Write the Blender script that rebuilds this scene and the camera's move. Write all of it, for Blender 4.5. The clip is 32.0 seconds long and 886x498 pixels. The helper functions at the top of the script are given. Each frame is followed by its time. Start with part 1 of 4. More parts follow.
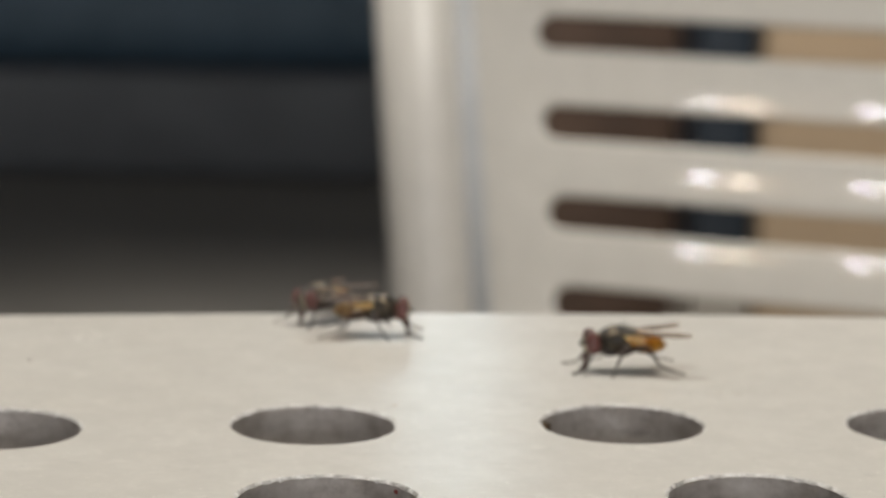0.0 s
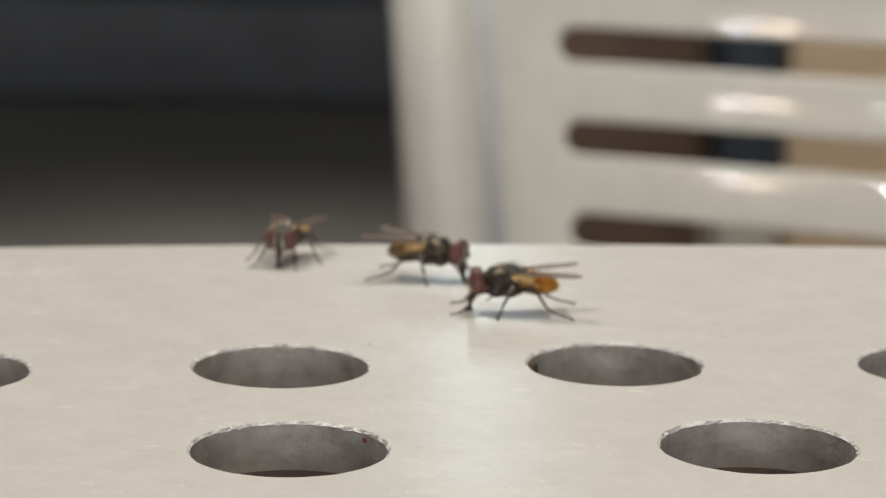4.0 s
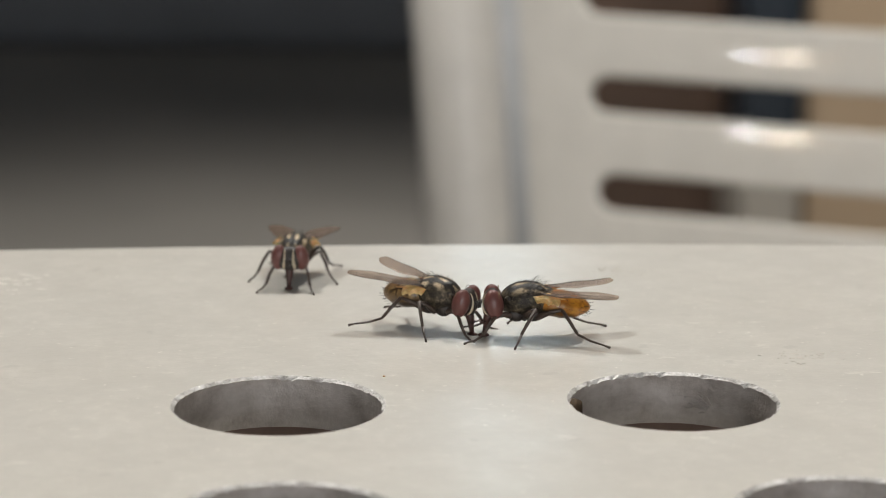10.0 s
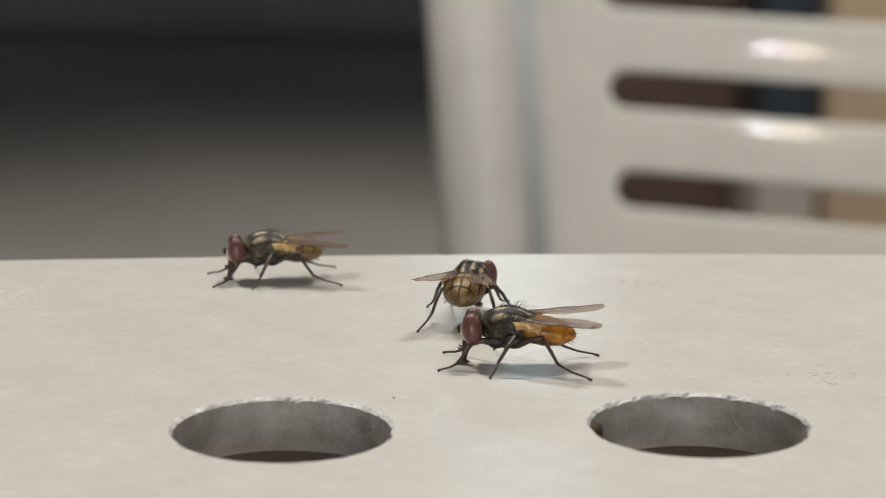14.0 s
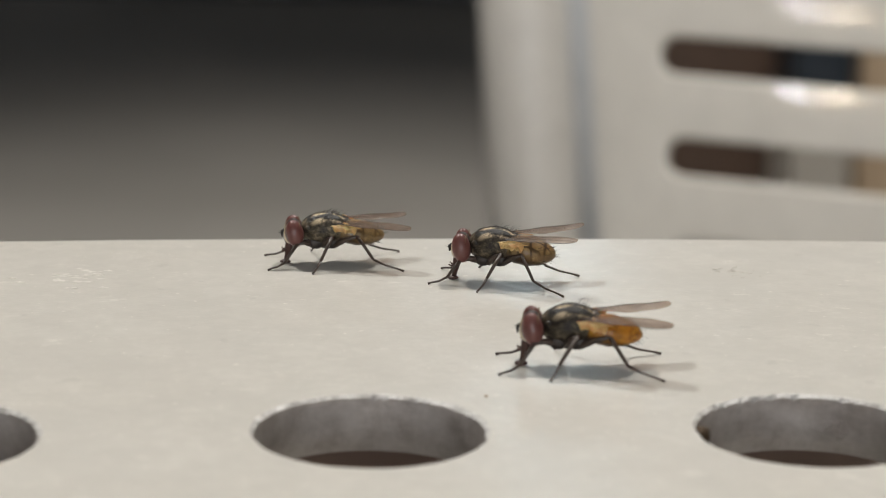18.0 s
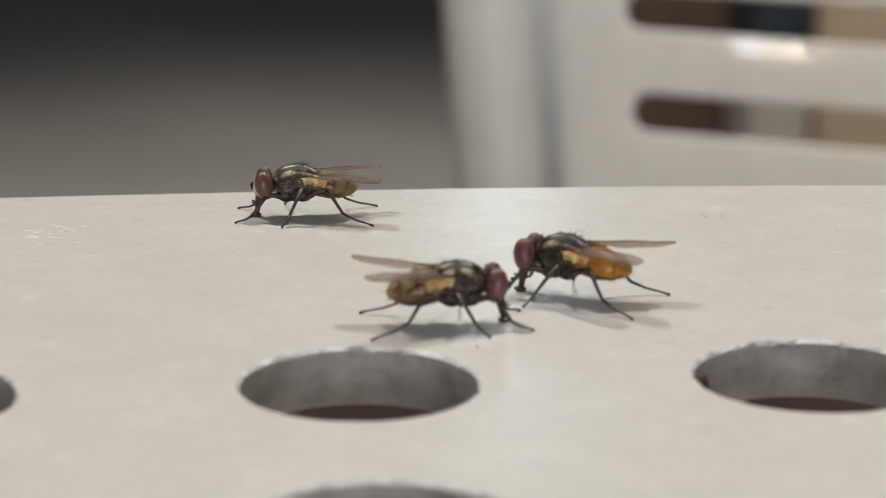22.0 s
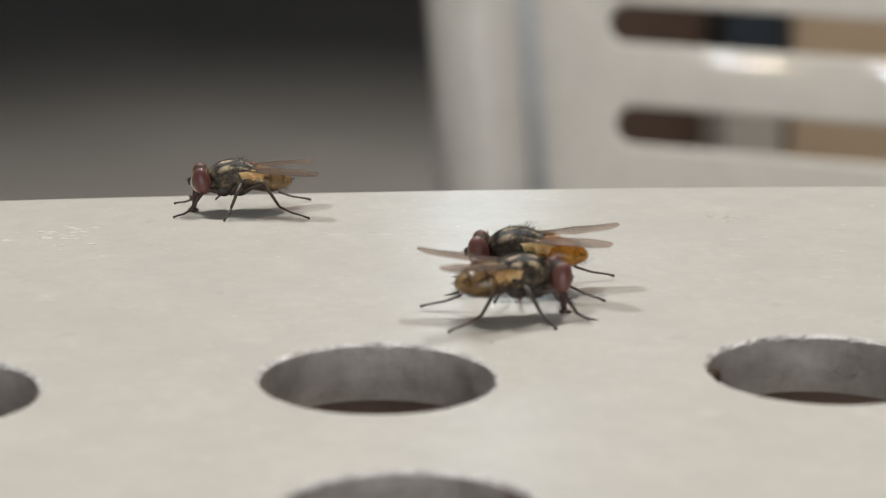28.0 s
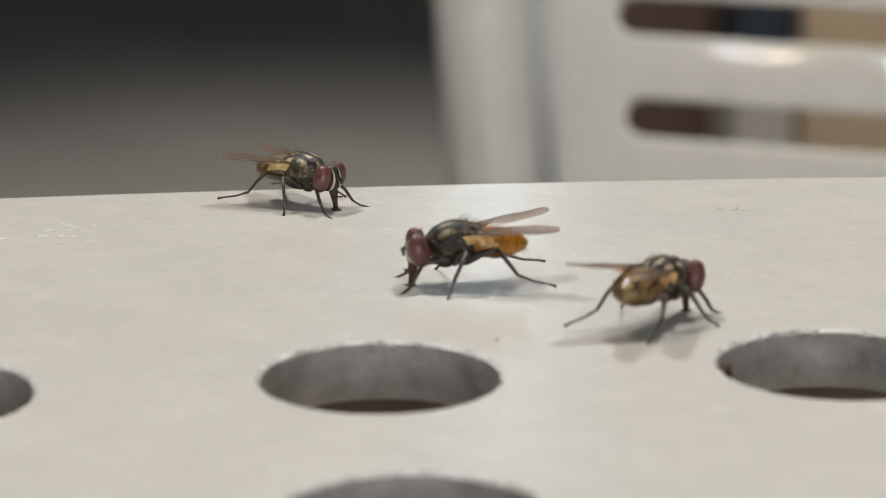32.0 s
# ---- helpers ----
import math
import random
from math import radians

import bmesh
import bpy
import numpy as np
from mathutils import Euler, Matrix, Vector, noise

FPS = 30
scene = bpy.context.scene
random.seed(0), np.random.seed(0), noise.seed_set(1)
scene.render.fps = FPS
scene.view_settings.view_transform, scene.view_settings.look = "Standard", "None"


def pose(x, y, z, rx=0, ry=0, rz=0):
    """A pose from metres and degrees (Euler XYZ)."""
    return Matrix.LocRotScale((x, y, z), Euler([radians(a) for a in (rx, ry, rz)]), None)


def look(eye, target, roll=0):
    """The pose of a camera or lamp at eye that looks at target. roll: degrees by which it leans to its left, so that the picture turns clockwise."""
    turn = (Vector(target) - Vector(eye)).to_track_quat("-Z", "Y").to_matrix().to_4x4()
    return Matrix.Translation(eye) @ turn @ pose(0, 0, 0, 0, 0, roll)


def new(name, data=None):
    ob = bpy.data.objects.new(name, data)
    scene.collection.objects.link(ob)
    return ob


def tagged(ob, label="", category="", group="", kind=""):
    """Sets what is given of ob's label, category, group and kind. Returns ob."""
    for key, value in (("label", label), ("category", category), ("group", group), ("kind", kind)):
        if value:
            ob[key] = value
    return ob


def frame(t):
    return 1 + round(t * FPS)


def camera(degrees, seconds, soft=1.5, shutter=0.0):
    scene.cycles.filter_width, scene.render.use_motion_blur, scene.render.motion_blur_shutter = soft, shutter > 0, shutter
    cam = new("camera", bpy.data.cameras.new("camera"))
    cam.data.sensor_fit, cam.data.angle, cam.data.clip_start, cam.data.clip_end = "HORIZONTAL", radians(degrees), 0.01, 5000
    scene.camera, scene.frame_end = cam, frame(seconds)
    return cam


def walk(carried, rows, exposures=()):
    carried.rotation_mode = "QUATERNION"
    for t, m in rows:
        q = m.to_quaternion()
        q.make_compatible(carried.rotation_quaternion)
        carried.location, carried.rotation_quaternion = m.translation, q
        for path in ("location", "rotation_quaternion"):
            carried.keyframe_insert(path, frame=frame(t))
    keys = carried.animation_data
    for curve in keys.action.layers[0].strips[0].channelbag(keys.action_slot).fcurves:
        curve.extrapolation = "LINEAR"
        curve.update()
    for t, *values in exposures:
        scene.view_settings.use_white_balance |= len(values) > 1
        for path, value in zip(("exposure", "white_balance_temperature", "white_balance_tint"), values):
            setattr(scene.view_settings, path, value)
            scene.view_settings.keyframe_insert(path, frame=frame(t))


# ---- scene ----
# camera and its path ------------------------------------------------------
cam = camera(19.261, 32.0, 0.9)
cam.data.dof.use_dof = True
cam.data.dof.focus_distance = 0.158
cam.data.dof.aperture_fstop = 62.0
walk(cam, [
    (0, look((-0.00446, -0.18557, 0.04560), (0.01004, 0.01090, 0.01111), 1.09)),
    (0.5, look((-0.00298, -0.17863, 0.04565), (0.01072, 0.01764, 0.00973), 1.14)),
    (1, look((-0.00236, -0.17724, 0.04500), (0.01038, 0.01880, 0.00748), 1.23)),
    (1.5, look((-0.00098, -0.17417, 0.04449), (0.01068, 0.02169, 0.00570), 1.24)),
    (2, look((-0.00081, -0.17260, 0.04481), (0.01036, 0.02309, 0.00506), 1.21)),
    (2.5, look((-0.00042, -0.17245, 0.04420), (0.01056, 0.02320, 0.00417), 1.09)),
    (3, look((0.00010, -0.17236, 0.04444), (0.01132, 0.02324, 0.00426), 0.95)),
    (3.5, look((0.00005, -0.17218, 0.04394), (0.01193, 0.02342, 0.00394), 0.89)),
    (5.5, look((0.00092, -0.16493, 0.04224), (0.01317, 0.03034, 0.00075), 0.47)),
    (6, look((0.00111, -0.15997, 0.04216), (0.01306, 0.03516, -0.00003), 0.34)),
    (6.5, look((0.00124, -0.15742, 0.04203), (0.01286, 0.03762, -0.00073), 0.40)),
    (7, look((0.00169, -0.15427, 0.04204), (0.01296, 0.04067, -0.00124), 0.45)),
    (7.5, look((0.00187, -0.15059, 0.04265), (0.01288, 0.04423, -0.00118), 0.39)),
    (8, look((0.00140, -0.14907, 0.04232), (0.01219, 0.04570, -0.00181), 0.49)),
    (8.5, look((0.00142, -0.14796, 0.04166), (0.01200, 0.04677, -0.00270), 0.53)),
    (9, look((0.00107, -0.14713, 0.04182), (0.01173, 0.04755, -0.00271), 0.40)),
    (9.5, look((0.00091, -0.14316, 0.04217), (0.01167, 0.05149, -0.00251), 0.48)),
    (10, look((0.00136, -0.14382, 0.04189), (0.01215, 0.05089, -0.00253), 0.54)),
    (10.5, look((0.00149, -0.14344, 0.04224), (0.01235, 0.05130, -0.00203), 0.53)),
    (11, look((0.00174, -0.14322, 0.04238), (0.01227, 0.05154, -0.00184), 0.57)),
    (11.5, look((0.00171, -0.14123, 0.04096), (0.01210, 0.05356, -0.00319), 0.53)),
    (12, look((0.00112, -0.13862, 0.04186), (0.01137, 0.05610, -0.00263), 0.60)),
    (12.5, look((0.00137, -0.13781, 0.04187), (0.01140, 0.05685, -0.00293), 0.50)),
    (13, look((0.00161, -0.13514, 0.04187), (0.01156, 0.05944, -0.00328), 0.52)),
    (13.5, look((0.00193, -0.13399, 0.04103), (0.01159, 0.06061, -0.00411), 0.48)),
    (14, look((0.00196, -0.13595, 0.04147), (0.01152, 0.05867, -0.00364), 0.44)),
    (14.5, look((0.00188, -0.13665, 0.04111), (0.01093, 0.05799, -0.00400), 0.58)),
    (16.5, look((0.00104, -0.13147, 0.03977), (0.00887, 0.06282, -0.00703), 0.43)),
    (17, look((-0.00031, -0.12891, 0.04065), (0.00757, 0.06521, -0.00685), 0.63)),
    (17.5, look((-0.00094, -0.12839, 0.04095), (0.00653, 0.06565, -0.00695), 0.76)),
    (18, look((-0.00122, -0.12724, 0.04118), (0.00609, 0.06671, -0.00707), 0.88)),
    (18.5, look((-0.00103, -0.12645, 0.04083), (0.00599, 0.06748, -0.00756), 0.86)),
    (19, look((-0.00142, -0.12493, 0.04064), (0.00606, 0.06889, -0.00810), 0.76)),
    (19.5, look((-0.00212, -0.12391, 0.04003), (0.00614, 0.06978, -0.00915), 0.66)),
    (20, look((-0.00214, -0.12393, 0.04004), (0.00721, 0.06951, -0.00987), 0.63)),
    (20.5, look((-0.00228, -0.12322, 0.03993), (0.00782, 0.07003, -0.01058), 0.48)),
    (21, look((-0.00229, -0.12370, 0.04049), (0.00821, 0.06944, -0.01038), 0.45)),
    (21.5, look((-0.00295, -0.12286, 0.03893), (0.00764, 0.07025, -0.01202), 0.36)),
    (22, look((-0.00262, -0.12356, 0.03931), (0.00791, 0.06959, -0.01153), 0.21)),
    (22.5, look((-0.00263, -0.12467, 0.03955), (0.00840, 0.06849, -0.01111), 0.28)),
    (23, look((-0.00293, -0.12536, 0.03996), (0.00896, 0.06784, -0.01034), 0.38)),
    (23.5, look((-0.00304, -0.12566, 0.03994), (0.00971, 0.06757, -0.01007), 0.39)),
    (24, look((-0.00334, -0.12625, 0.04025), (0.00995, 0.06697, -0.00965), 0.44)),
    (24.5, look((-0.00299, -0.12655, 0.03930), (0.01071, 0.06667, -0.01050), 0.50)),
    (26.5, look((-0.00377, -0.12803, 0.03942), (0.01028, 0.06515, -0.01041), 0.35)),
    (27, look((-0.00427, -0.12704, 0.03968), (0.00922, 0.06621, -0.01003), 0.25)),
    (27.5, look((-0.00485, -0.12575, 0.03898), (0.00827, 0.06758, -0.01055), 0.24)),
    (28, look((-0.00485, -0.12546, 0.03871), (0.00764, 0.06791, -0.01080), 0.22)),
    (28.5, look((-0.00466, -0.12559, 0.03883), (0.00687, 0.06783, -0.01070), 0.07)),
    (29, look((-0.00478, -0.12540, 0.03899), (0.00634, 0.06807, -0.01049), 0.08)),
    (29.5, look((-0.00544, -0.12364, 0.03844), (0.00539, 0.06985, -0.01100), 0.08)),
    (30, look((-0.00511, -0.12406, 0.03856), (0.00532, 0.06947, -0.01080), 0.01)),
    (30.5, look((-0.00478, -0.12470, 0.03870), (0.00592, 0.06882, -0.01065), -0.00)),
    (31, look((-0.00471, -0.12470, 0.03829), (0.00653, 0.06881, -0.01099), -0.13)),
    (31.5, look((-0.00459, -0.12410, 0.03816), (0.00687, 0.06932, -0.01140), -0.16)),
    (32, look((-0.00426, -0.12257, 0.03797), (0.00736, 0.07076, -0.01191), -0.29)),
], exposures=[(0, 0.04, 6640, 10), (6, 0.04, 6580, 10), (9, 0.04, 6500, 10), (19.5, 0.04, 6500, 10), (22, 0.03, 6415, 10), (32, 0.03, 6415, 10)])

# world and light ----------------------------------------------------------
world = bpy.data.worlds.new("world")
world.use_nodes = True
scene.world = world
world.node_tree.nodes["Background"].inputs[0].default_value = (0.75, 0.8, 0.9, 1)
world.node_tree.nodes["Background"].inputs[1].default_value = 0.3

FLOOR_Z = -0.74
CEIL_Z = 2.1


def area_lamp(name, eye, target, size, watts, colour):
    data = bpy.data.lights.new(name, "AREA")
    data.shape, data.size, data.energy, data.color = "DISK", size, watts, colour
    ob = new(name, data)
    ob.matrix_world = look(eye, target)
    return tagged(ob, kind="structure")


# unseen fill lamps, added overhead behind the camera
area_lamp("ceiling_fill", (-0.9, -1.8, 2.06), (0.0, 0.1, 0), 1.2, 1.2, (1.0, 0.97, 0.93))
area_lamp("ceiling_fill", (0.8, -1.6, 2.06), (0.1, 0.1, 0), 1.2, 1.2, (1.0, 0.97, 0.93))
# unseen fill lamp, added to brighten the chair's front and the hole walls
area_lamp("rear_fill", (0.0, -3.99, 0.40), (0.0, 0.0, 0.0), 2.0, 64, (0.97, 0.98, 1.0))


def spot_lamp(eye, target, watts, degrees, blend, colour):
    data = bpy.data.lights.new("spot_beam", "SPOT")
    data.energy, data.spot_size, data.spot_blend, data.shadow_soft_size, data.color = watts, radians(degrees), blend, 0.025, colour
    ob = tagged(new("spot_beam", data), kind="structure")
    ob.matrix_world = look(eye, target)


spot_lamp((0.62, 1.05, 2.06), (0.02, 0.05, 0), 138, 24, 0.5, (1.0, 0.965, 0.91))
spot_lamp((-0.85, 0.95, 2.06), (0.02, 0.05, 0), 141, 24, 0.5, (1.0, 0.965, 0.915))
# unseen lamp, added so the far floor fades from bright to dark
spot_lamp((0.2, 2.25, 2.06), (0.2, 2.35, -0.7), 365, 76, 1.0, (1.0, 0.95, 0.88))
# weak unseen lamp, added to lift the dark floor and the bench
spot_lamp((-1.2, 4.2, 2.06), (-1.2, 4.4, -0.7), 18, 110, 1.0, (0.95, 0.98, 1.0))
# narrow unseen beam, added to brighten the chair's back alone
spot_lamp((0.25, -0.9, 2.06), (0.2, 0.40, -0.05), 165, 15.5, 0.35, (1.0, 0.975, 0.94))
# unseen lamp, added to brighten the counter behind the chair
spot_lamp((1.3, 1.5, 2.06), (1.2, 3.0, -0.3), 75, 54, 1.0, (1.0, 0.93, 0.84))


# unseen point lights, added low beyond the chair for the table's bluish glare
def glare_lamp(at):
    data = bpy.data.lights.new("glare_light", "POINT")
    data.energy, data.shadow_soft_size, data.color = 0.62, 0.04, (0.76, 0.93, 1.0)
    ob = tagged(new("glare_light", data), kind="structure")
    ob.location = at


glare_lamp((0.17, 2.2, 0.43))
glare_lamp((0.20, 2.2, 0.60))


# materials ----------------------------------------------------------------
class Nodes:
    """A small helper to wire a node material."""

    def __init__(self, name):
        self.mat = bpy.data.materials.new(name)
        self.mat.use_nodes = True
        self.tree = self.mat.node_tree
        self.bsdf = self.tree.nodes["Principled BSDF"]
        self.coord = self.tree.nodes.new("ShaderNodeTexCoord")

    def add(self, kind, **values):
        node = self.tree.nodes.new(kind)
        for key, value in values.items():
            node.inputs[key].default_value = value
        return node

    def link(self, a, b):
        self.tree.links.new(a, b)

    def noise(self, scale, detail=4.0, rough=0.55, stretch=None):
        node = self.add("ShaderNodeTexNoise", Scale=scale, Detail=detail, Roughness=rough)
        if stretch:
            m = self.tree.nodes.new("ShaderNodeMapping")
            m.inputs["Scale"].default_value = stretch
            self.link(self.coord.outputs["Object"], m.inputs["Vector"])
            self.link(m.outputs[0], node.inputs["Vector"])
        else:
            self.link(self.coord.outputs["Object"], node.inputs["Vector"])
        return node.outputs["Fac"]

    def ramp(self, fac, stops):
        node = self.tree.nodes.new("ShaderNodeValToRGB")
        els = node.color_ramp.elements
        while len(els) < len(stops):
            els.new(0.5)
        for el, (p, c) in zip(els, stops):
            el.position, el.color = p, (*c, 1)
        self.link(fac, node.inputs[0])
        return node.outputs[0]

    def mix(self, fac, a, b, mode="MIX"):
        node = self.tree.nodes.new("ShaderNodeMix")
        node.data_type, node.blend_type = "RGBA", mode
        for value, slot in ((fac, node.inputs[0]), (a, node.inputs[6]), (b, node.inputs[7])):
            if isinstance(value, (int, float)):
                slot.default_value = value
            elif isinstance(value, tuple):
                slot.default_value = (*value, 1)
            else:
                self.link(value, slot)
        return node.outputs[2]

    def math(self, op, a, b=0.0):
        node = self.tree.nodes.new("ShaderNodeMath")
        node.operation = op
        for value, slot in ((a, node.inputs[0]), (b, node.inputs[1])):
            if isinstance(value, (int, float)):
                slot.default_value = value
            else:
                self.link(value, slot)
        return node.outputs[0]

    def axis(self, i):
        node = self.tree.nodes.new("ShaderNodeSeparateXYZ")
        self.link(self.coord.outputs["Object"], node.inputs[0])
        return node.outputs[i]

    def bump(self, height, strength, distance):
        node = self.add("ShaderNodeBump", Strength=strength, Distance=distance)
        self.link(height, node.inputs["Height"])
        self.link(node.outputs[0], self.bsdf.inputs["Normal"])

    def done(self, colour=None, rough=0.5, metal=0.0, **more):
        for value, key in ((colour, "Base Color"), (rough, "Roughness"), (metal, "Metallic")):
            if value is None:
                continue
            if isinstance(value, (int, float)):
                self.bsdf.inputs[key].default_value = value
            elif isinstance(value, tuple):
                self.bsdf.inputs[key].default_value = (*value, 1)
            else:
                self.link(value, self.bsdf.inputs[key])
        for key, value in more.items():
            self.bsdf.inputs[key.replace("_", " ")].default_value = value
        return self.mat


def enamel(name, base, grime, rough, vary, coat, coat_rough, relief, grain=3200):
    n = Nodes(name)
    big = n.ramp(n.noise(70, 3), [(0.35, (0, 0, 0)), (0.75, (1, 1, 1))])
    mid = n.ramp(n.noise(330, 4, 0.65), [(0.38, (0, 0, 0)), (0.66, (1, 1, 1))])
    fine = n.ramp(n.noise(1100, 5, 0.7), [(0.44, (0, 0, 0)), (0.72, (1, 1, 1))])
    spots = n.ramp(n.noise(520, 2, 0.5), [(0.69, (0, 0, 0)), (0.73, (1, 1, 1))])
    scars = n.ramp(n.noise(240, 5, 0.7, (1.0, 2.2, 1.0)), [(0.62, (0, 0, 0)), (0.70, (1, 1, 1))])
    flecks = n.ramp(n.noise(1700, 3, 0.6), [(0.66, (0, 0, 0)), (0.72, (1, 1, 1))])
    cloud = n.ramp(n.noise(150, 6, 0.7), [(0.40, (0, 0, 0)), (0.60, (1, 1, 1))])
    c = n.mix(n.math("MULTIPLY", big, 0.75), base, grime)
    c = n.mix(n.math("MULTIPLY", mid, 0.45), c, tuple(v * 0.90 for v in base))
    c = n.mix(n.math("MULTIPLY", fine, 0.45), c, tuple(min(1, v * 1.16) for v in base))
    c = n.mix(n.math("MULTIPLY", cloud, 0.8), c, tuple(v * 0.915 for v in base))
    c = n.mix(n.math("MULTIPLY", flecks, 0.6), c, tuple(min(1, v * 1.42) for v in base))
    c = n.mix(n.math("MULTIPLY", scars, 0.75), c, tuple(min(1, v * 1.2) for v in base))
    c = n.mix(n.math("MULTIPLY", spots, 0.22), c, tuple(v * 0.62 for v in base))
    r = n.math("ADD", n.math("MULTIPLY", n.noise(300, 3), vary), rough - vary / 2)
    n.bump(n.noise(1300, 4, 0.65), relief, 0.00012)
    grit = n.add("ShaderNodeBump", Strength=min(1.0, relief * 3.2), Distance=0.00005)
    n.link(n.noise(grain, 4, 0.7), grit.inputs["Height"])
    n.link(grit.outputs[0], n.bsdf.inputs["Coat Normal"])
    return n.done(c, r, Coat_Weight=coat, Coat_Roughness=coat_rough)


M_TOP = enamel("table_enamel", (0.60, 0.575, 0.52), (0.56, 0.525, 0.465), 0.44, 0.3, 0.30, 0.06, 0.27, 1100)
M_POST = enamel("post_enamel", (0.49, 0.465, 0.42), (0.44, 0.415, 0.375), 0.45, 0.1, 0.15, 0.3, 0.05)
M_CHAIR = enamel("chair_enamel", (0.59, 0.56, 0.50), (0.54, 0.51, 0.455), 0.4, 0.1, 1.0, 0.035, 0.004)


def bare_metal():
    n = Nodes("bare_hole_metal")
    streak = n.noise(900, 4, 0.6, (1, 1, 0.12))
    patch = n.noise(420, 5, 0.65, (1, 1, 1.6))
    f = n.math("ADD", n.math("MULTIPLY", streak, 0.22), n.math("MULTIPLY", patch, 0.78))
    c = n.ramp(f, [(0.30, (0.38, 0.335, 0.30)), (0.50, (0.58, 0.535, 0.50)), (0.72, (0.74, 0.695, 0.66))])
    n.bump(n.noise(1800, 4, 0.6), 0.6, 0.0002)
    return n.done(c, 0.48, 0.3)


# tone of the groove beside the chair's post, its shade put into the colour
M_GROOVE = enamel("groove_shade", (0.455, 0.462, 0.462), (0.415, 0.423, 0.425), 0.4, 0.1, 0.3, 0.2, 0.05)
M_HOLE = bare_metal()


def burr_metal():
    n = Nodes("burred_rim_metal")
    c = n.ramp(n.noise(900, 4, 0.7), [(0.38, (0.44, 0.42, 0.39)), (0.64, (0.80, 0.78, 0.75))])
    n.bump(n.noise(2200, 3, 0.6), 0.8, 0.0003)
    return n.done(c, 0.34, 0.0)


M_RIM = burr_metal()


def plain(name, a, b, scale, rough=0.6, metal=0.0, bump=0.1, dist=0.0005, **more):
    n = Nodes(name)
    f = n.noise(scale, 5, 0.6)
    n.bump(n.noise(scale * 6, 3), bump, dist)
    return n.done(n.ramp(f, [(0.3, a), (0.7, b)]), rough, metal, **more)


M_FLOOR = plain("stone_floor", (0.160, 0.151, 0.139), (0.222, 0.210, 0.194), 1.2, 0.55)
M_WALL = plain("tan_wall", (0.36, 0.27, 0.18), (0.44, 0.33, 0.22), 1.5, 0.8)
M_DARKWALL = plain("dark_wall", (0.035, 0.04, 0.045), (0.05, 0.055, 0.06), 1.0, 0.7)
M_CEIL = plain("white_ceiling", (0.7, 0.69, 0.66), (0.78, 0.77, 0.74), 2.0, 0.9)
M_BLACK = plain("black_leather", (0.12, 0.128, 0.142), (0.16, 0.17, 0.19), 6, 0.55)
M_BLUE = plain("blue_vinyl", (0.065, 0.115, 0.165), (0.095, 0.155, 0.22), 9, 0.5)
M_BIN = plain("navy_bin_plastic", (0.010, 0.017, 0.026), (0.018, 0.028, 0.042), 9, 0.5)
M_PLINTH = plain("grey_beige_plinth", (0.28, 0.26, 0.225), (0.34, 0.315, 0.28), 5, 0.6)
M_BROWN = plain("dark_brown_wood", (0.05, 0.03, 0.02), (0.10, 0.06, 0.04), 6, 0.6)
M_STEEL = plain("steel", (0.4, 0.4, 0.4), (0.5, 0.5, 0.5), 30, 0.35, 0.9)
# inner skirt: the dark seen through the holes is put into this brown
M_UNDER = plain("brown_under_tone", (0.20, 0.135, 0.11), (0.30, 0.21, 0.17), 60, 0.8)
M_RUST = plain("rust_brown_grime", (0.022, 0.012, 0.006), (0.10, 0.055, 0.016), 1500, 0.7)


M_TAN = plain("tan_crumb", (0.42, 0.25, 0.11), (0.55, 0.36, 0.18), 2500, 0.8)


# mesh helpers -------------------------------------------------------------
def part(name, bm, material, parent=None, label="", smooth=True):
    me = bpy.data.meshes.new(name)
    bmesh.ops.recalc_face_normals(bm, faces=bm.faces)
    bm.to_mesh(me)
    bm.free()
    if smooth:
        for p in me.polygons:
            p.use_smooth = True
    for m in material if isinstance(material, (list, tuple)) else [material]:
        me.materials.append(m)
    ob = new(name, me)
    if parent is not None:
        ob.parent = parent
    if label:
        ob["label"] = label
    return ob


def ellipsoid(bm, c, r, turn=None, u=24, v=16, shape=None):
    res = bmesh.ops.create_uvsphere(bm, u_segments=u, v_segments=v, radius=1)
    q = (turn or Matrix.Identity(4)).to_3x3()
    for vert in res["verts"]:
        p = Vector((vert.co.x * r[0], vert.co.y * r[1], vert.co.z * r[2]))
        if shape:
            p = shape(p)
        vert.co = Vector(c) + q @ p
    return res["verts"]


def tube(bm, pts, radii, seg=8, cap=True):
    pts = [Vector(p) for p in pts]
    rings = []
    for i, p in enumerate(pts):
        d = (pts[min(i + 1, len(pts) - 1)] - pts[max(i - 1, 0)]).normalized()
        a = d.cross(Vector((0.13, 0.21, 1.0))).normalized()
        b = d.cross(a)
        rings.append([bm.verts.new(p + radii[i] * (a * math.cos(k * math.tau / seg) + b * math.sin(k * math.tau / seg))) for k in range(seg)])
    for r0, r1 in zip(rings, rings[1:]):
        for k in range(seg):
            bm.faces.new((r0[k], r0[(k + 1) % seg], r1[(k + 1) % seg], r1[k]))
    if cap:
        bm.faces.new(rings[0][::-1])
        bm.faces.new(rings[-1])
    return rings


def box(bm, c, s, bevel=0.0):
    res = bmesh.ops.create_cube(bm, size=1)
    for v in res["verts"]:
        v.co = Vector((v.co.x * s[0] + c[0], v.co.y * s[1] + c[1], v.co.z * s[2] + c[2]))
    if bevel:
        es = list({e for v in res["verts"] for e in v.link_edges})
        bmesh.ops.bevel(bm, geom=es, offset=bevel, segments=3, profile=0.5, affect="EDGES")


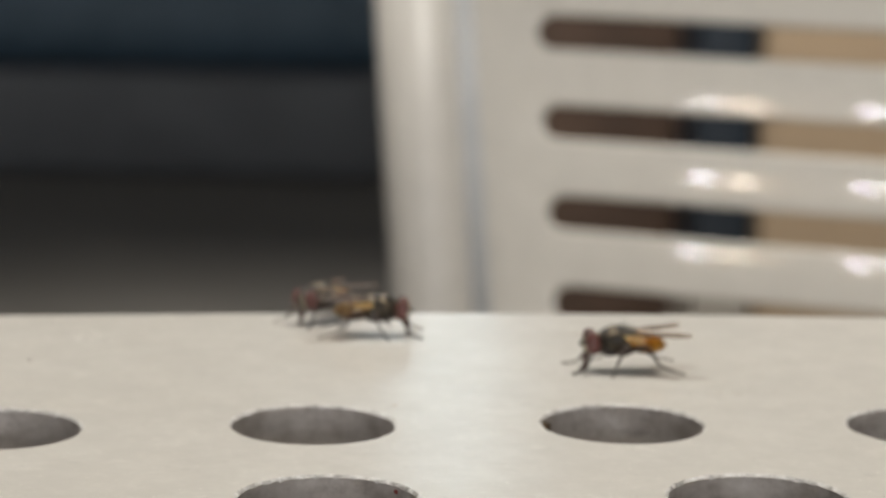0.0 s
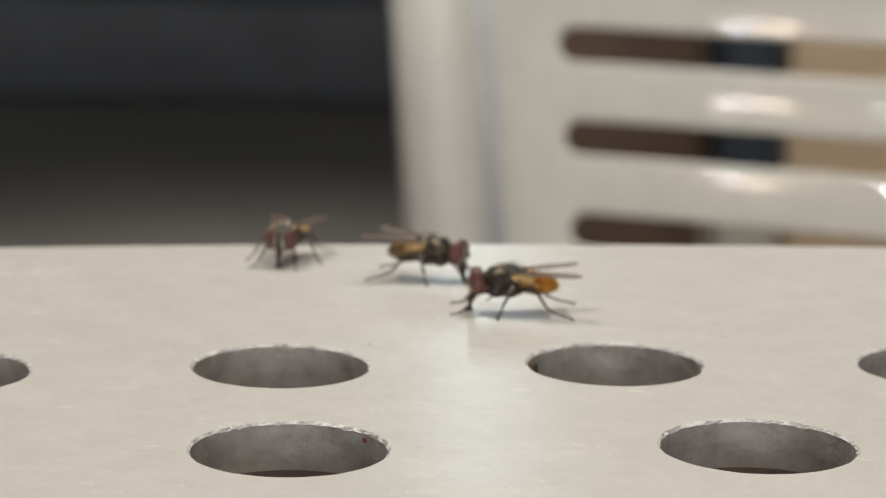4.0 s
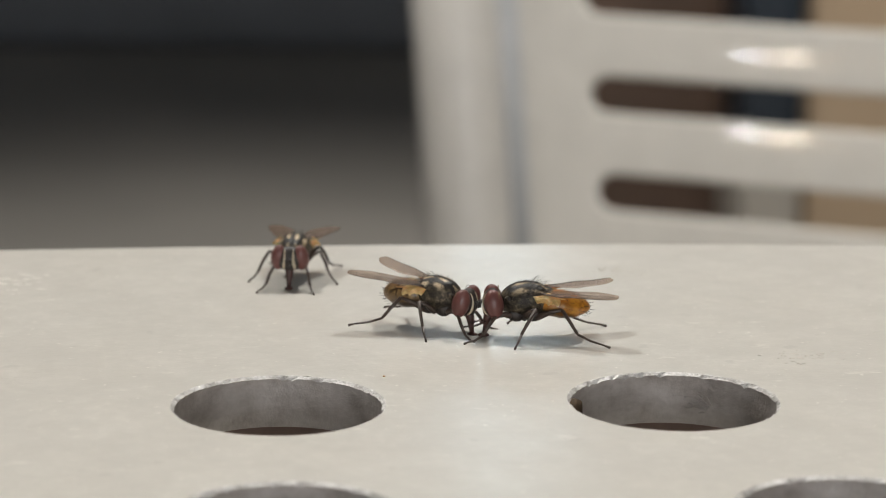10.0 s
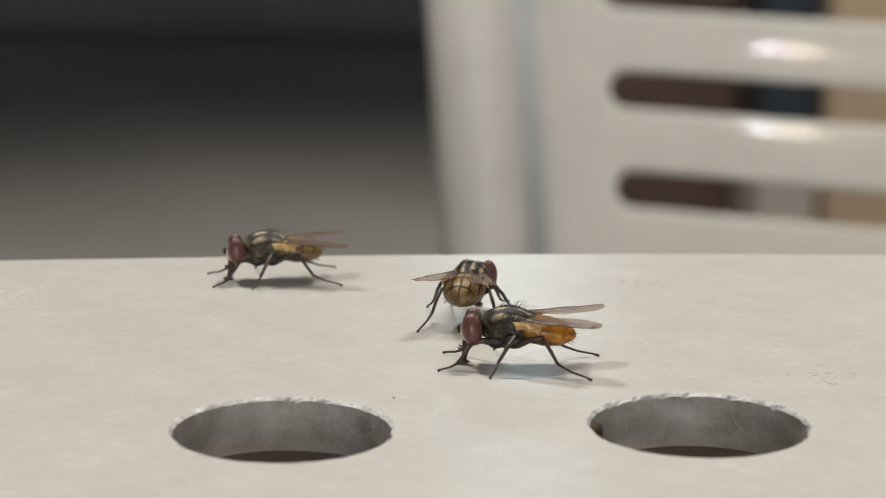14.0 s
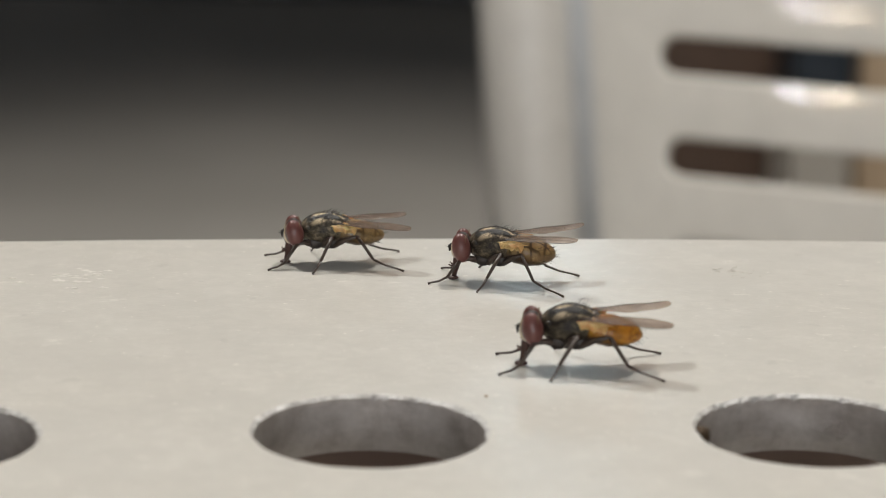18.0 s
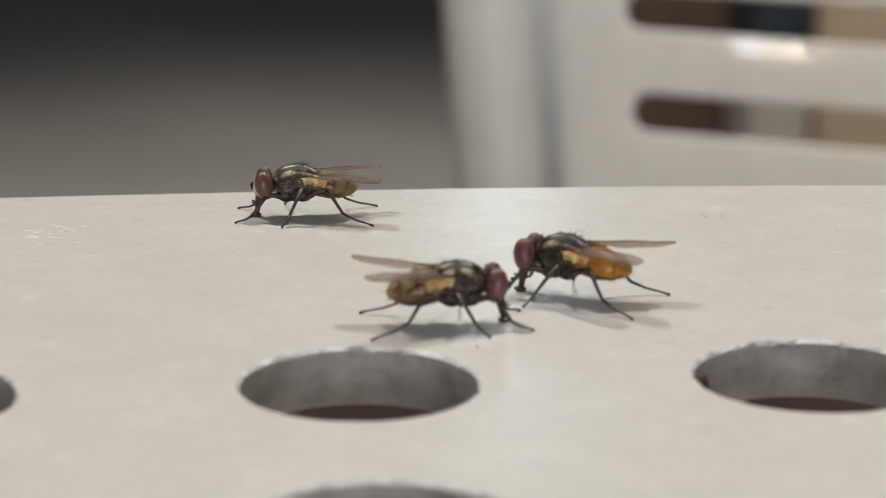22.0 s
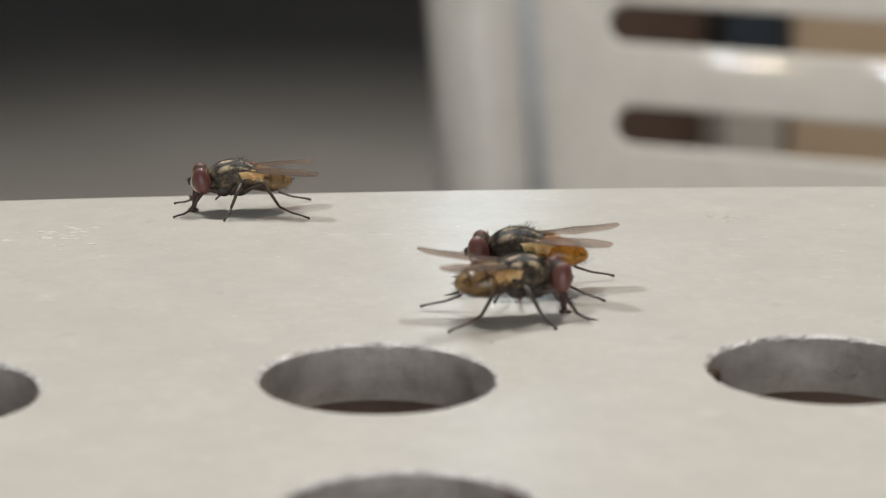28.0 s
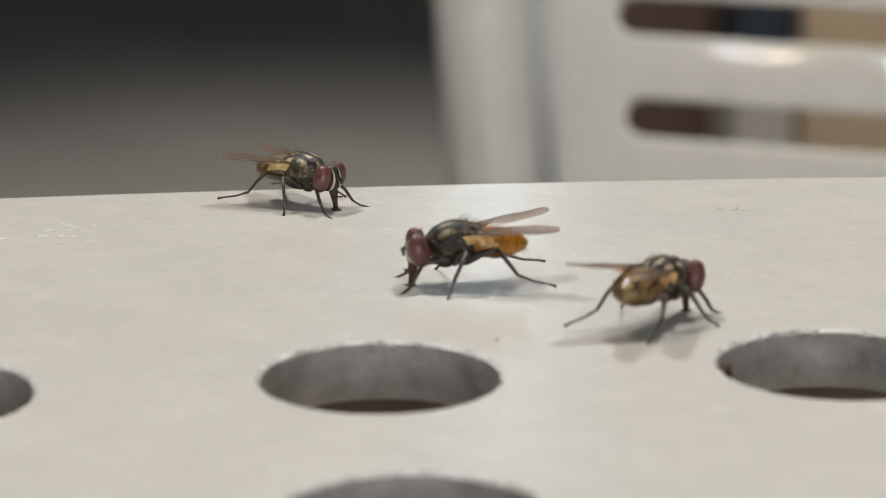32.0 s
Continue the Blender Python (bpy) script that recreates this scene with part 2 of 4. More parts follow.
def boxed(name, c, s, material, parent=None, bevel=0.0, label="", smooth=False):
    bm = bmesh.new()
    box(bm, c, s, bevel)
    return part(name, bm, material, parent, label, smooth)


# the room -----------------------------------------------------------------
X0, X1, Y0, Y1 = -5.0, 5.0, -4.0, 6.5
H = CEIL_Z - FLOOR_Z
tagged(boxed("floor", (0, 1.25, FLOOR_Z - 0.05), (10.4, 10.9, 0.1), M_FLOOR), "brown-grey stone floor under the tables", "floor", kind="structure")
tagged(boxed("ceiling", (0, 1.25, CEIL_Z + 0.05), (10.4, 10.9, 0.1), M_CEIL), "plain white painted ceiling", "ceiling", kind="structure")
tagged(boxed("wall_west", (X0 - 0.1, 1.25, FLOOR_Z + H / 2), (0.2, 10.5, H), M_DARKWALL), "dark painted wall of the hall", "wall", kind="structure")
tagged(boxed("wall_east", (X1 + 0.1, 1.25, FLOOR_Z + H / 2), (0.2, 10.5, H), M_WALL), "tan painted wall of the hall", "wall", kind="structure")


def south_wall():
    """The wall behind the camera, with a window made up to house the rear fill lamp."""
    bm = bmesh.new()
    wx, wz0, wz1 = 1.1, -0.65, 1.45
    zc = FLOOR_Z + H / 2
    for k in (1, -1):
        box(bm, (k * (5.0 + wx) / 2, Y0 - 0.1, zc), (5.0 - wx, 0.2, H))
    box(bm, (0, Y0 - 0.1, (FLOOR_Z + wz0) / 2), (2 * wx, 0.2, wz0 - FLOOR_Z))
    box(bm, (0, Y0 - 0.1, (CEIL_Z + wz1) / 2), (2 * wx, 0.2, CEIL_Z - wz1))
    tagged(part("wall_south", bm, M_WALL, smooth=False), "tan painted wall with an added wide window", "wall", kind="structure")
    win = tagged(new("added_window"), "white frame of an added window round a fill lamp", "window", kind="structure")
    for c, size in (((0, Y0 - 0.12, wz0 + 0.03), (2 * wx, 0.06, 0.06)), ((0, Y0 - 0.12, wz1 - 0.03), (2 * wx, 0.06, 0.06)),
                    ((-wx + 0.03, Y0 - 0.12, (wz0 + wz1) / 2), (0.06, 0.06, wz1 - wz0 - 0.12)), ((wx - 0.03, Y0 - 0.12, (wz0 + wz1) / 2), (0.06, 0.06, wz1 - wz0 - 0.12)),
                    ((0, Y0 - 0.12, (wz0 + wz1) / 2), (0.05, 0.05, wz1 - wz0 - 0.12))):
        boxed("added_frame", c, size, M_CEIL, win, 0.004)


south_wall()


def unseen_fittings():
    """Unseen housings and discs, added above the spot beams and the fill lamps."""
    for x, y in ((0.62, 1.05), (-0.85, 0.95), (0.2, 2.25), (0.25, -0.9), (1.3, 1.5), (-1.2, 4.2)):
        ob = tagged(new("spotlight"), "small round steel housing added above an unseen spot beam", "spotlight", "spotlights in the ceiling")
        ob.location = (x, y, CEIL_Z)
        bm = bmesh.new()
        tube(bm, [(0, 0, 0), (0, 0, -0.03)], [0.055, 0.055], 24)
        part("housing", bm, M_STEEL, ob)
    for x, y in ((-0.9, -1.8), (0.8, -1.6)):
        ob = tagged(new("fill_lamp_disc"), "round white disc added above an unseen fill lamp", "ceiling light", "panel lights on the ceiling")
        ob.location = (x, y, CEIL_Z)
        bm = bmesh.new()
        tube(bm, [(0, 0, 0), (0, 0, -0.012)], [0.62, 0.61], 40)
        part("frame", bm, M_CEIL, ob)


unseen_fittings()


# the far wall, out of view, with one tall opening assumed for the table's glare
def far_wall():
    bm = bmesh.new()
    wx0, wx1, wz0, wz1 = 0.1, 0.75, 0.75, 1.6
    zc = FLOOR_Z + H / 2
    box(bm, ((X0 + wx0) / 2, Y1 + 0.1, zc), (wx0 - X0, 0.2, H))
    box(bm, ((X1 + wx1) / 2, Y1 + 0.1, zc), (X1 - wx1, 0.2, H))
    box(bm, ((wx0 + wx1) / 2, Y1 + 0.1, (FLOOR_Z + wz0) / 2), (wx1 - wx0, 0.2, wz0 - FLOOR_Z))
    box(bm, ((wx0 + wx1) / 2, Y1 + 0.1, (CEIL_Z + wz1) / 2), (wx1 - wx0, 0.2, CEIL_Z - wz1))
    tagged(part("wall_north", bm, M_DARKWALL, smooth=False), "dark painted far wall with an assumed window opening", "wall", kind="structure")


far_wall()


# the round perforated table -------------------------------------------------
EDGE_R = 0.5208
TX, TY = 0.0185, 0.0428 - EDGE_R
HOLE_R, DEPTH = 0.006, 0.0032
SEG = 44


def hole_centres():
    out = []
    r1 = math.hypot(0 - TX, 0 - TY)
    a1 = math.atan2(0 - TY, 0 - TX)
    for k in range(132):
        a = a1 - k * math.tau / 132
        out.append((TX + r1 * math.cos(a), TY + r1 * math.sin(a)))
    r2 = 0.4580
    a2 = math.atan2(-0.0204 - TY, 0.0005 - TX)
    for k in range(101):
        a = a2 - k * math.tau / 101
        out.append((TX + r2 * math.cos(a), TY + r2 * math.sin(a)))
    return out


HOLES = hole_centres()


def round_table():
    table = tagged(new("round_table"), "round beige enamelled metal table with punched holes", "table")
    rng = random.Random(4)
    bm = bmesh.new()
    n = 288
    skirt = [(EDGE_R - 0.0016, 0.0), (EDGE_R - 0.0009, -0.00014), (EDGE_R - 0.0003, -0.0005), (EDGE_R, -0.0012), (EDGE_R, -0.024), (EDGE_R - 0.002, -0.025), (EDGE_R - 0.002, -DEPTH - 0.001)]
    rings = []
    for r, z in skirt:
        rings.append([bm.verts.new((TX + r * math.cos(k * math.tau / n), TY + r * math.sin(k * math.tau / n), z)) for k in range(n)])
    edges = [bm.edges.new((rings[0][k], rings[0][(k + 1) % n])) for k in range(n)]
    tops = []
    for x, y in HOLES:
        loop = []
        ph = rng.random()
        SEG = 132 if abs(x - 0.01) < 0.06 and y > -0.04 else 44
        for k in range(SEG):
            a = (k + ph) * math.tau / SEG
            r = HOLE_R + 0.00017 + 0.00006 * noise.noise((x * 900 + 5 * math.cos(a), y * 900 + 5 * math.sin(a), 0)) + rng.uniform(-0.000015, 0.000015)
            loop.append(bm.verts.new((x + r * math.cos(a), y + r * math.sin(a), 0)))
        edges += [bm.edges.new((loop[k], loop[(k + 1) % SEG])) for k in range(SEG)]
        tops.append((x, y, ph, loop))
    bmesh.ops.triangle_fill(bm, edges=edges, use_beauty=False, use_dissolve=False, normal=(0, 0, 1))
    for r0, r1 in zip(rings, rings[1:]):
        for k in range(n):
            f = bm.faces.new((r0[k], r0[(k + 1) % n], r1[(k + 1) % n], r1[k]))
            f.material_index = 1 if r0 is rings[-2] else 0
    coords = [(x, y, ph, [v.co.copy() for v in loop]) for x, y, ph, loop in tops]
    me = bpy.data.meshes.new("tabletop")
    bm.to_mesh(me)
    bm.free()
    me.materials.append(M_TOP)
    me.materials.append(M_UNDER)
    top = new("tabletop", me)
    top.parent = table
    # each hole: a burred rim and a bare wall
    for x, y, ph, loop in coords:
        bm = bmesh.new()
        SEG = len(loop)
        rows = [[bm.verts.new(p) for p in loop]]
        prof = [(HOLE_R + 0.00010, -0.00004, 0), (HOLE_R - 0.00006, -0.00016, 0), (HOLE_R, -0.00036, 0), (HOLE_R, -DEPTH * 0.55, 0), (HOLE_R + 0.0002, -DEPTH, 0), (HOLE_R + 0.0012, -DEPTH - 0.0002, 0)]
        for j, (r, z, _) in enumerate(prof):
            row = []
            for k in range(SEG):
                a = (k + ph) * math.tau / SEG
                jit = 0.0
                if j < 3:
                    jit = 0.00008 * noise.noise((x * 700 + 14 * math.cos(a), y * 700 + 14 * math.sin(a), j * 0.6)) + rng.uniform(-0.00002, 0.00002)
                row.append(bm.verts.new((x + (r + jit) * math.cos(a), y + (r + jit) * math.sin(a), z - (3.2 * max(0.0, jit) if j in (1, 2) else 0.0))))
            rows.append(row)
        for j, (r0, r1) in enumerate(zip(rows, rows[1:])):
            for k in range(SEG):
                f = bm.faces.new((r0[k], r0[(k + 1) % SEG], r1[(k + 1) % SEG], r1[k]))
                f.material_index = 0 if j < 2 else 1
                f.smooth = j > 2
        near = abs(x - 0.01) < 0.06 and y > -0.04
        me = bpy.data.meshes.new("hole_collar")
        bm.to_mesh(me)
        bm.free()
        me.materials.append(M_RIM)
        me.materials.append(M_HOLE)
        ob = new("hole_collar", me)
        ob.parent = table
        if near and abs(x - 0.0226) < 0.002 and y > -0.005:
            # a torn curl of metal on this wall
            bm = bmesh.new()
            curl = random.Random(9)
            for k in range(5):
                pts = []
                for i in range(9):
                    b = radians(67 + curl.uniform(-1, 1) + 4.0 * math.sin(i * 0.9 + k * 1.7) + 2 * (k - 2))
                    zz = -0.00180 + 0.00085 * (i / 8 - 0.5) + 0.0002 * math.sin(k * 2.1 + i)
                    pts.append((x + 0.00598 * math.cos(b), y + 0.00598 * math.sin(b), zz))
                tube(bm, pts, [0.00003 + 0.00004 * curl.random() for _ in range(9)], 5)
            part("metal_curl", bm, M_HOLE, ob)
        if near:
            ob["label"] = "bare worn metal wall of a punched hole"
    bm = bmesh.new()
    tube(bm, [(TX, TY, -0.012), (TX, TY, FLOOR_Z + 0.03)], [0.035, 0.035], 24)
    part("pedestal", bm, M_CHAIR, table)
    bm = bmesh.new()
    tube(bm, [(TX, TY, FLOOR_Z), (TX, TY, FLOOR_Z + 0.012), (TX, TY, FLOOR_Z + 0.03)], [0.26, 0.26, 0.04], 48)
    part("base_plate", bm, M_CHAIR, table)
    return table


round_table()


# crumbs of grime caught in one hole
def grime(at, r, name, label, material=M_RUST):
    bm = bmesh.new()
    ellipsoid(bm, at, r, None, 12, 8, lambda p: p * (1 + 0.25 * noise.noise(p * 3000)))
    tagged(part(name, bm, material), label, "grime")


grime((0.02262 - 0.0055, 0.0008, -0.0008), (0.00050, 0.0007, 0.0008), "grime_clot", "rusty brown clot of grime stuck in a hole")
grime((0.0062, 0.0057, 0.00004), (0.00009, 0.00007, 0.00004), "crumb", "tiny tan crumb lying on the table", M_TAN)
grime((-0.0223, 0.0208, 0.00005), (0.00012, 0.00009, 0.00006), "crumb", "small dark brown crumb lying on the table")


# a red reflection on one hole's wall, put in as a coloured fleck
def red_glint():
    n = Nodes("red_reflection")
    m = n.done(n.ramp(n.noise(2000, 3), [(0.3, (0.26, 0.06, 0.05)), (0.7, (0.38, 0.12, 0.10))]), 0.4)
    bm = bmesh.new()
    a = radians(38)
    ellipsoid(bm, (0.0005 + 0.0060 * math.cos(a), -0.0202 + 0.0060 * math.sin(a), -0.0006), (0.00045, 0.00012, 0.00022), pose(0, 0, 0, 0, 0, 128), 14, 8)
    tagged(part("reflection_fleck", bm, m), "small red reflection on a hole's wall, put in as colour", "paint fleck")


red_glint()


def scuff(x, y, r, seed, colour, label):
    """A thin dried smear with a ragged outline."""
    rng = random.Random(seed)
    n = Nodes("smear")
    m = n.done(n.ramp(n.noise(900, 4, 0.7), [(0.35, colour), (0.7, tuple(min(1, v * 1.15) for v in colour))]), 0.5)
    bm = bmesh.new()
    for k in range(34):
        cx, cy = x + rng.gauss(0, 0.7) * r, y + rng.gauss(0, 0.6) * r
        rr = r * rng.uniform(0.02, 0.085)
        ring = []
        for i in range(16):
            a = math.tau * i / 16
            q = rr * (0.4 + 1.1 * rng.random())
            ring.append((cx + 1.6 * q * math.cos(a), cy + q * math.sin(a)))
        z = 0.000006 + 0.0000008 * k
        top = [bm.verts.new((px, py, z)) for px, py in ring]
        low = [bm.verts.new((px, py, -0.00001)) for px, py in ring]
        bm.faces.new(top)
        for i in range(16):
            bm.faces.new((top[i], low[i], low[(i + 1) % 16], top[(i + 1) % 16]))
    tagged(part("scuff_mark", bm, m, smooth=False), label, "scuff mark", "scuffs on the table", "stuff")


scuff(-0.0182, 0.0302, 0.0022, 1, (0.64, 0.615, 0.565), "pale dried smear on the enamel table")
scuff(0.0232, 0.0327, 0.0010, 2, (0.545, 0.515, 0.46), "faint brownish smear on the enamel table")
scuff(0.0320, 0.0096, 0.0016, 3, (0.52, 0.49, 0.44), "faint grey smear on the enamel table")


# the chair behind the table ---------------------------------------------------
CH = Vector((0.0599, 0.3790, -0.0449))     # end of one slot in the chair's back
CYAW = -25.0
LEAN = 10.0
CSIZE = 0.928
SPLAY = 0.15


def slotted_panel():
    """The back panel: slots with round ends cut through a thin sheet, in the panel's own plane (x along, z up)."""
    bm = bmesh.new()
    pitch, half, th = 0.0213, 0.0040, 0.0022
    x0, x1 = -0.0155, 0.335
    z0, z1 = -2.5 * pitch, 3.5 * pitch
    sx0, sx1 = 0.0040, 0.315
    arcs = 10

    def face_side(y, grow):
        outer = [bm.verts.new((x, y, z)) for x, z in ((x0 - SPLAY * z0, z0), (x1 + SPLAY * z0, z0), (x1 + SPLAY * z1, z1), (x0 - SPLAY * z1, z1))]
        edges = [bm.edges.new((outer[k], outer[(k + 1) % 4])) for k in range(4)]
        loops = [outer]
        h = half + grow
        for i in range(-2, 4):
            zc = i * pitch
            a0, a1 = sx0 - SPLAY * zc, sx1 + SPLAY * zc
            pts = [(a1 + h * math.cos(a), zc + h * math.sin(a)) for a in (math.pi * (k / arcs - 0.5) for k in range(arcs + 1))]
            pts += [(a0 + h * math.cos(a), zc + h * math.sin(a)) for a in (math.pi * (k / arcs + 0.5) for k in range(arcs + 1))]
            loop = [bm.verts.new((x, y, z)) for x, z in pts]
            edges += [bm.edges.new((loop[k], loop[(k + 1) % len(loop)])) for k in range(len(loop))]
            loops.append(loop)
        return edges, loops

    def fill(edges):
        bmesh.ops.triangle_fill(bm, edges=edges, use_beauty=False, normal=(0, -1, 0))

    e0, front = face_side(0.0, 0.0007)
    fill(e0)
    e1, back = face_side(th, 0.0)
    fill(e1)
    lips = []
    for y, grow in ((0.0002, 0.0003), (0.0008, 0.0)):
        lips.append([None] + [[bm.verts.new((v.co.x, y, v.co.z)) for v in loop] for loop in back[1:]])
        for loop_i, loop in enumerate(lips[-1][1:]):
            zc = (loop_i - 2) * pitch
            for v in loop:
                v.co.z += math.copysign(grow, v.co.z - zc)
    for k in range(4):
        bm.faces.new((front[0][k], front[0][(k + 1) % 4], back[0][(k + 1) % 4], back[0][k]))
    for i in range(1, len(front)):
        chain = [front[i], lips[0][i], lips[1][i], back[i]]
        for la, lb in zip(chain, chain[1:]):
            for k in range(len(la)):
                bm.faces.new((la[k], la[(k + 1) % len(la)], lb[(k + 1) % len(la)], lb[k]))
    return bm


def chair():
    ob = tagged(new("metal_chair"), "beige enamelled metal chair with slotted back", "chair")
    ob.matrix_world = Matrix.Translation(CH) @ pose(0, 0, 0, 0, 0, CYAW) @ pose(0, 0, 0, -LEAN, 0, 0) @ Matrix.Scale(CSIZE, 4)
    part("back_panel", slotted_panel(), M_CHAIR, ob, "beige sheet with rows of long slots", smooth=False)
    pitch, wide = 0.0213, 0.0058
    for i in range(-2, 3):
        zc = (i + 0.5) * pitch
        bm = bmesh.new()
        a0, a1 = -0.004 - SPLAY * zc, 0.318 + SPLAY * zc
        rows = []
        for k in range(9):
            w = k / 4 - 1
            rows.append([bm.verts.new((x, -0.00003 - 0.00007 * (1 - w * w), zc + wide * w)) for x in (a0, a1)])
        for r0, r1 in zip(rows, rows[1:]):
            bm.faces.new((r0[0], r0[1], r1[1], r1[0]))
        part("slat", bm, M_CHAIR, ob)
    zt, zb = 0.095, -0.27
    for x, k in ((-0.0315, -SPLAY), (0.351, SPLAY)):
        bm = bmesh.new()
        tube(bm, [(x + k * zb, 0.004, zb), (x, 0.004, 0), (x + k * zt, 0.004, zt)], [0.0105] * 3, 28)
        part("back_post", bm, M_POST, ob)
    # strips filling the groove, coloured with its shade
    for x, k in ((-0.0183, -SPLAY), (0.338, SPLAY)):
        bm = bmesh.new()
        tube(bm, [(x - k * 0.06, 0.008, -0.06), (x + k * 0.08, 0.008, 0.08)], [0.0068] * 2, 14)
        part("groove_strip", bm, M_GROOVE, ob, "blue-grey strip filling the groove beside the post")
    bm = bmesh.new()
    tube(bm, [(-0.0315 - SPLAY * zt, 0.004, zt), (0.351 + SPLAY * zt, 0.004, zt)], [0.0110] * 2, 24)
    part("top_rail", bm, M_CHAIR, ob)
    # seat and legs stand upright under the leaning back
    upright = pose(0, 0, 0, LEAN, 0, 0)
    low = (FLOOR_Z - CH.z) / CSIZE
    bm = bmesh.new()
    box(bm, (0.16, -0.235, -0.262), (0.40, 0.40, 0.022), 0.008)
    bmesh.ops.transform(bm, matrix=upright, verts=bm.verts)
    part("seat", bm, M_CHAIR, ob)
    for x in (-0.015, 0.335):
        for y, foot in ((-0.05, 0.02), (-0.41, -0.43)):
            bm = bmesh.new()
            tube(bm, [(x, y, -0.262), (x, foot, low + 0.004), (x, foot, low)], [0.0105, 0.0105, 0.0105], 16)
            bmesh.ops.transform(bm, matrix=upright, verts=bm.verts)
            part("leg", bm, M_POST, ob)
    return ob


chair()


# far things, out of focus ----------------------------------------------------
def bench():
    ob = tagged(new("bench"), "low black bench with a dark blue padded seat", "bench")
    ob.matrix_world = pose(-0.95, 5.45, FLOOR_Z, 0, 0, -4)
    bm = bmesh.new()
    box(bm, (0, 0, 0.11), (3.4, 0.6, 0.22), 0.03)
    part("base", bm, M_BLACK, ob)
    bm = bmesh.new()
    box(bm, (0, 0.02, 0.32), (3.35, 0.58, 0.20), 0.06)
    part("seat_cushion", bm, M_BLUE, ob, "dark blue vinyl cushion")
    bm = bmesh.new()
    box(bm, (0, 0.3, 0.62), (3.35, 0.12, 0.5), 0.05)
    part("backrest", bm, M_BLACK, ob)


bench()


def cabinet(name, x0, x1, y, deep, high, material, label, cat, plinth=0.0):
    ob = tagged(new(name), label, cat)
    ob.matrix_world = pose((x0 + x1) / 2, y + deep / 2, FLOOR_Z)
    bm = bmesh.new()
    box(bm, (0, 0, (high + plinth) / 2), (x1 - x0, deep, high - plinth), 0.01)
    part("body", bm, material, ob)
    bm = bmesh.new()
    box(bm, (0, 0, high + 0.012), (x1 - x0 + 0.02, deep + 0.02, 0.024), 0.006)
    part("top", bm, material, ob)
    if plinth:
        boxed("plinth", (0, 0, plinth / 2), (x1 - x0, deep, plinth), M_PLINTH, ob, 0.006)


cabinet("wooden_cabinet", 0.32, 0.56, 3.15, 0.35, 0.95, M_BROWN, "dark brown wooden cabinet standing behind the chair", "cabinet")
cabinet("litter_bin", 0.530, 0.602, 2.92, 0.17, 0.85, M_BIN, "dark blue narrow litter bin on a grey-beige plinth", "bin", 0.2)
cabinet("counter", 0.612, 2.9, 2.96, 0.45, 1.0, M_WALL, "tan painted counter standing behind the chair", "counter")


# two lamps on the wall behind, whose gleam shows on the chair
def wall_lamp(at, colour, power):
    ob = tagged(new("wall_lamp"), "small glowing globe lamp on the wall", "lamp", "globe lamps on the wall")
    ob.location = at
    n = Nodes("lamp_glow")
    n.done(colour, 0.4)
    n.bsdf.inputs["Emission Color"].default_value = (*colour, 1)
    n.bsdf.inputs["Emission Strength"].default_value = power
    bm = bmesh.new()
    ellipsoid(bm, (0, 0, 0), (0.020, 0.020, 0.024), None, 20, 14)
    part("globe", bm, n.mat, ob)
    bm = bmesh.new()
    tube(bm, [(0, 0, 0.020), (0, 0, 0.10), (0, -0.03, 0.12), (0, -0.075, 0.12)], [0.02, 0.012, 0.012, 0.02], 10)
    part("bracket", bm, M_STEEL, ob)


wall_lamp((-3.54, -3.93, 1.05), (0.95, 0.97, 1.0), 120)
wall_lamp((-3.41, -3.93, 1.04), (1.0, 0.86, 0.68), 100)
wall_lamp((-3.05, -3.93, 1.03), (0.95, 0.97, 1.0), 110)

# flies -------------------------------------------------------------------------
MM = 0.001


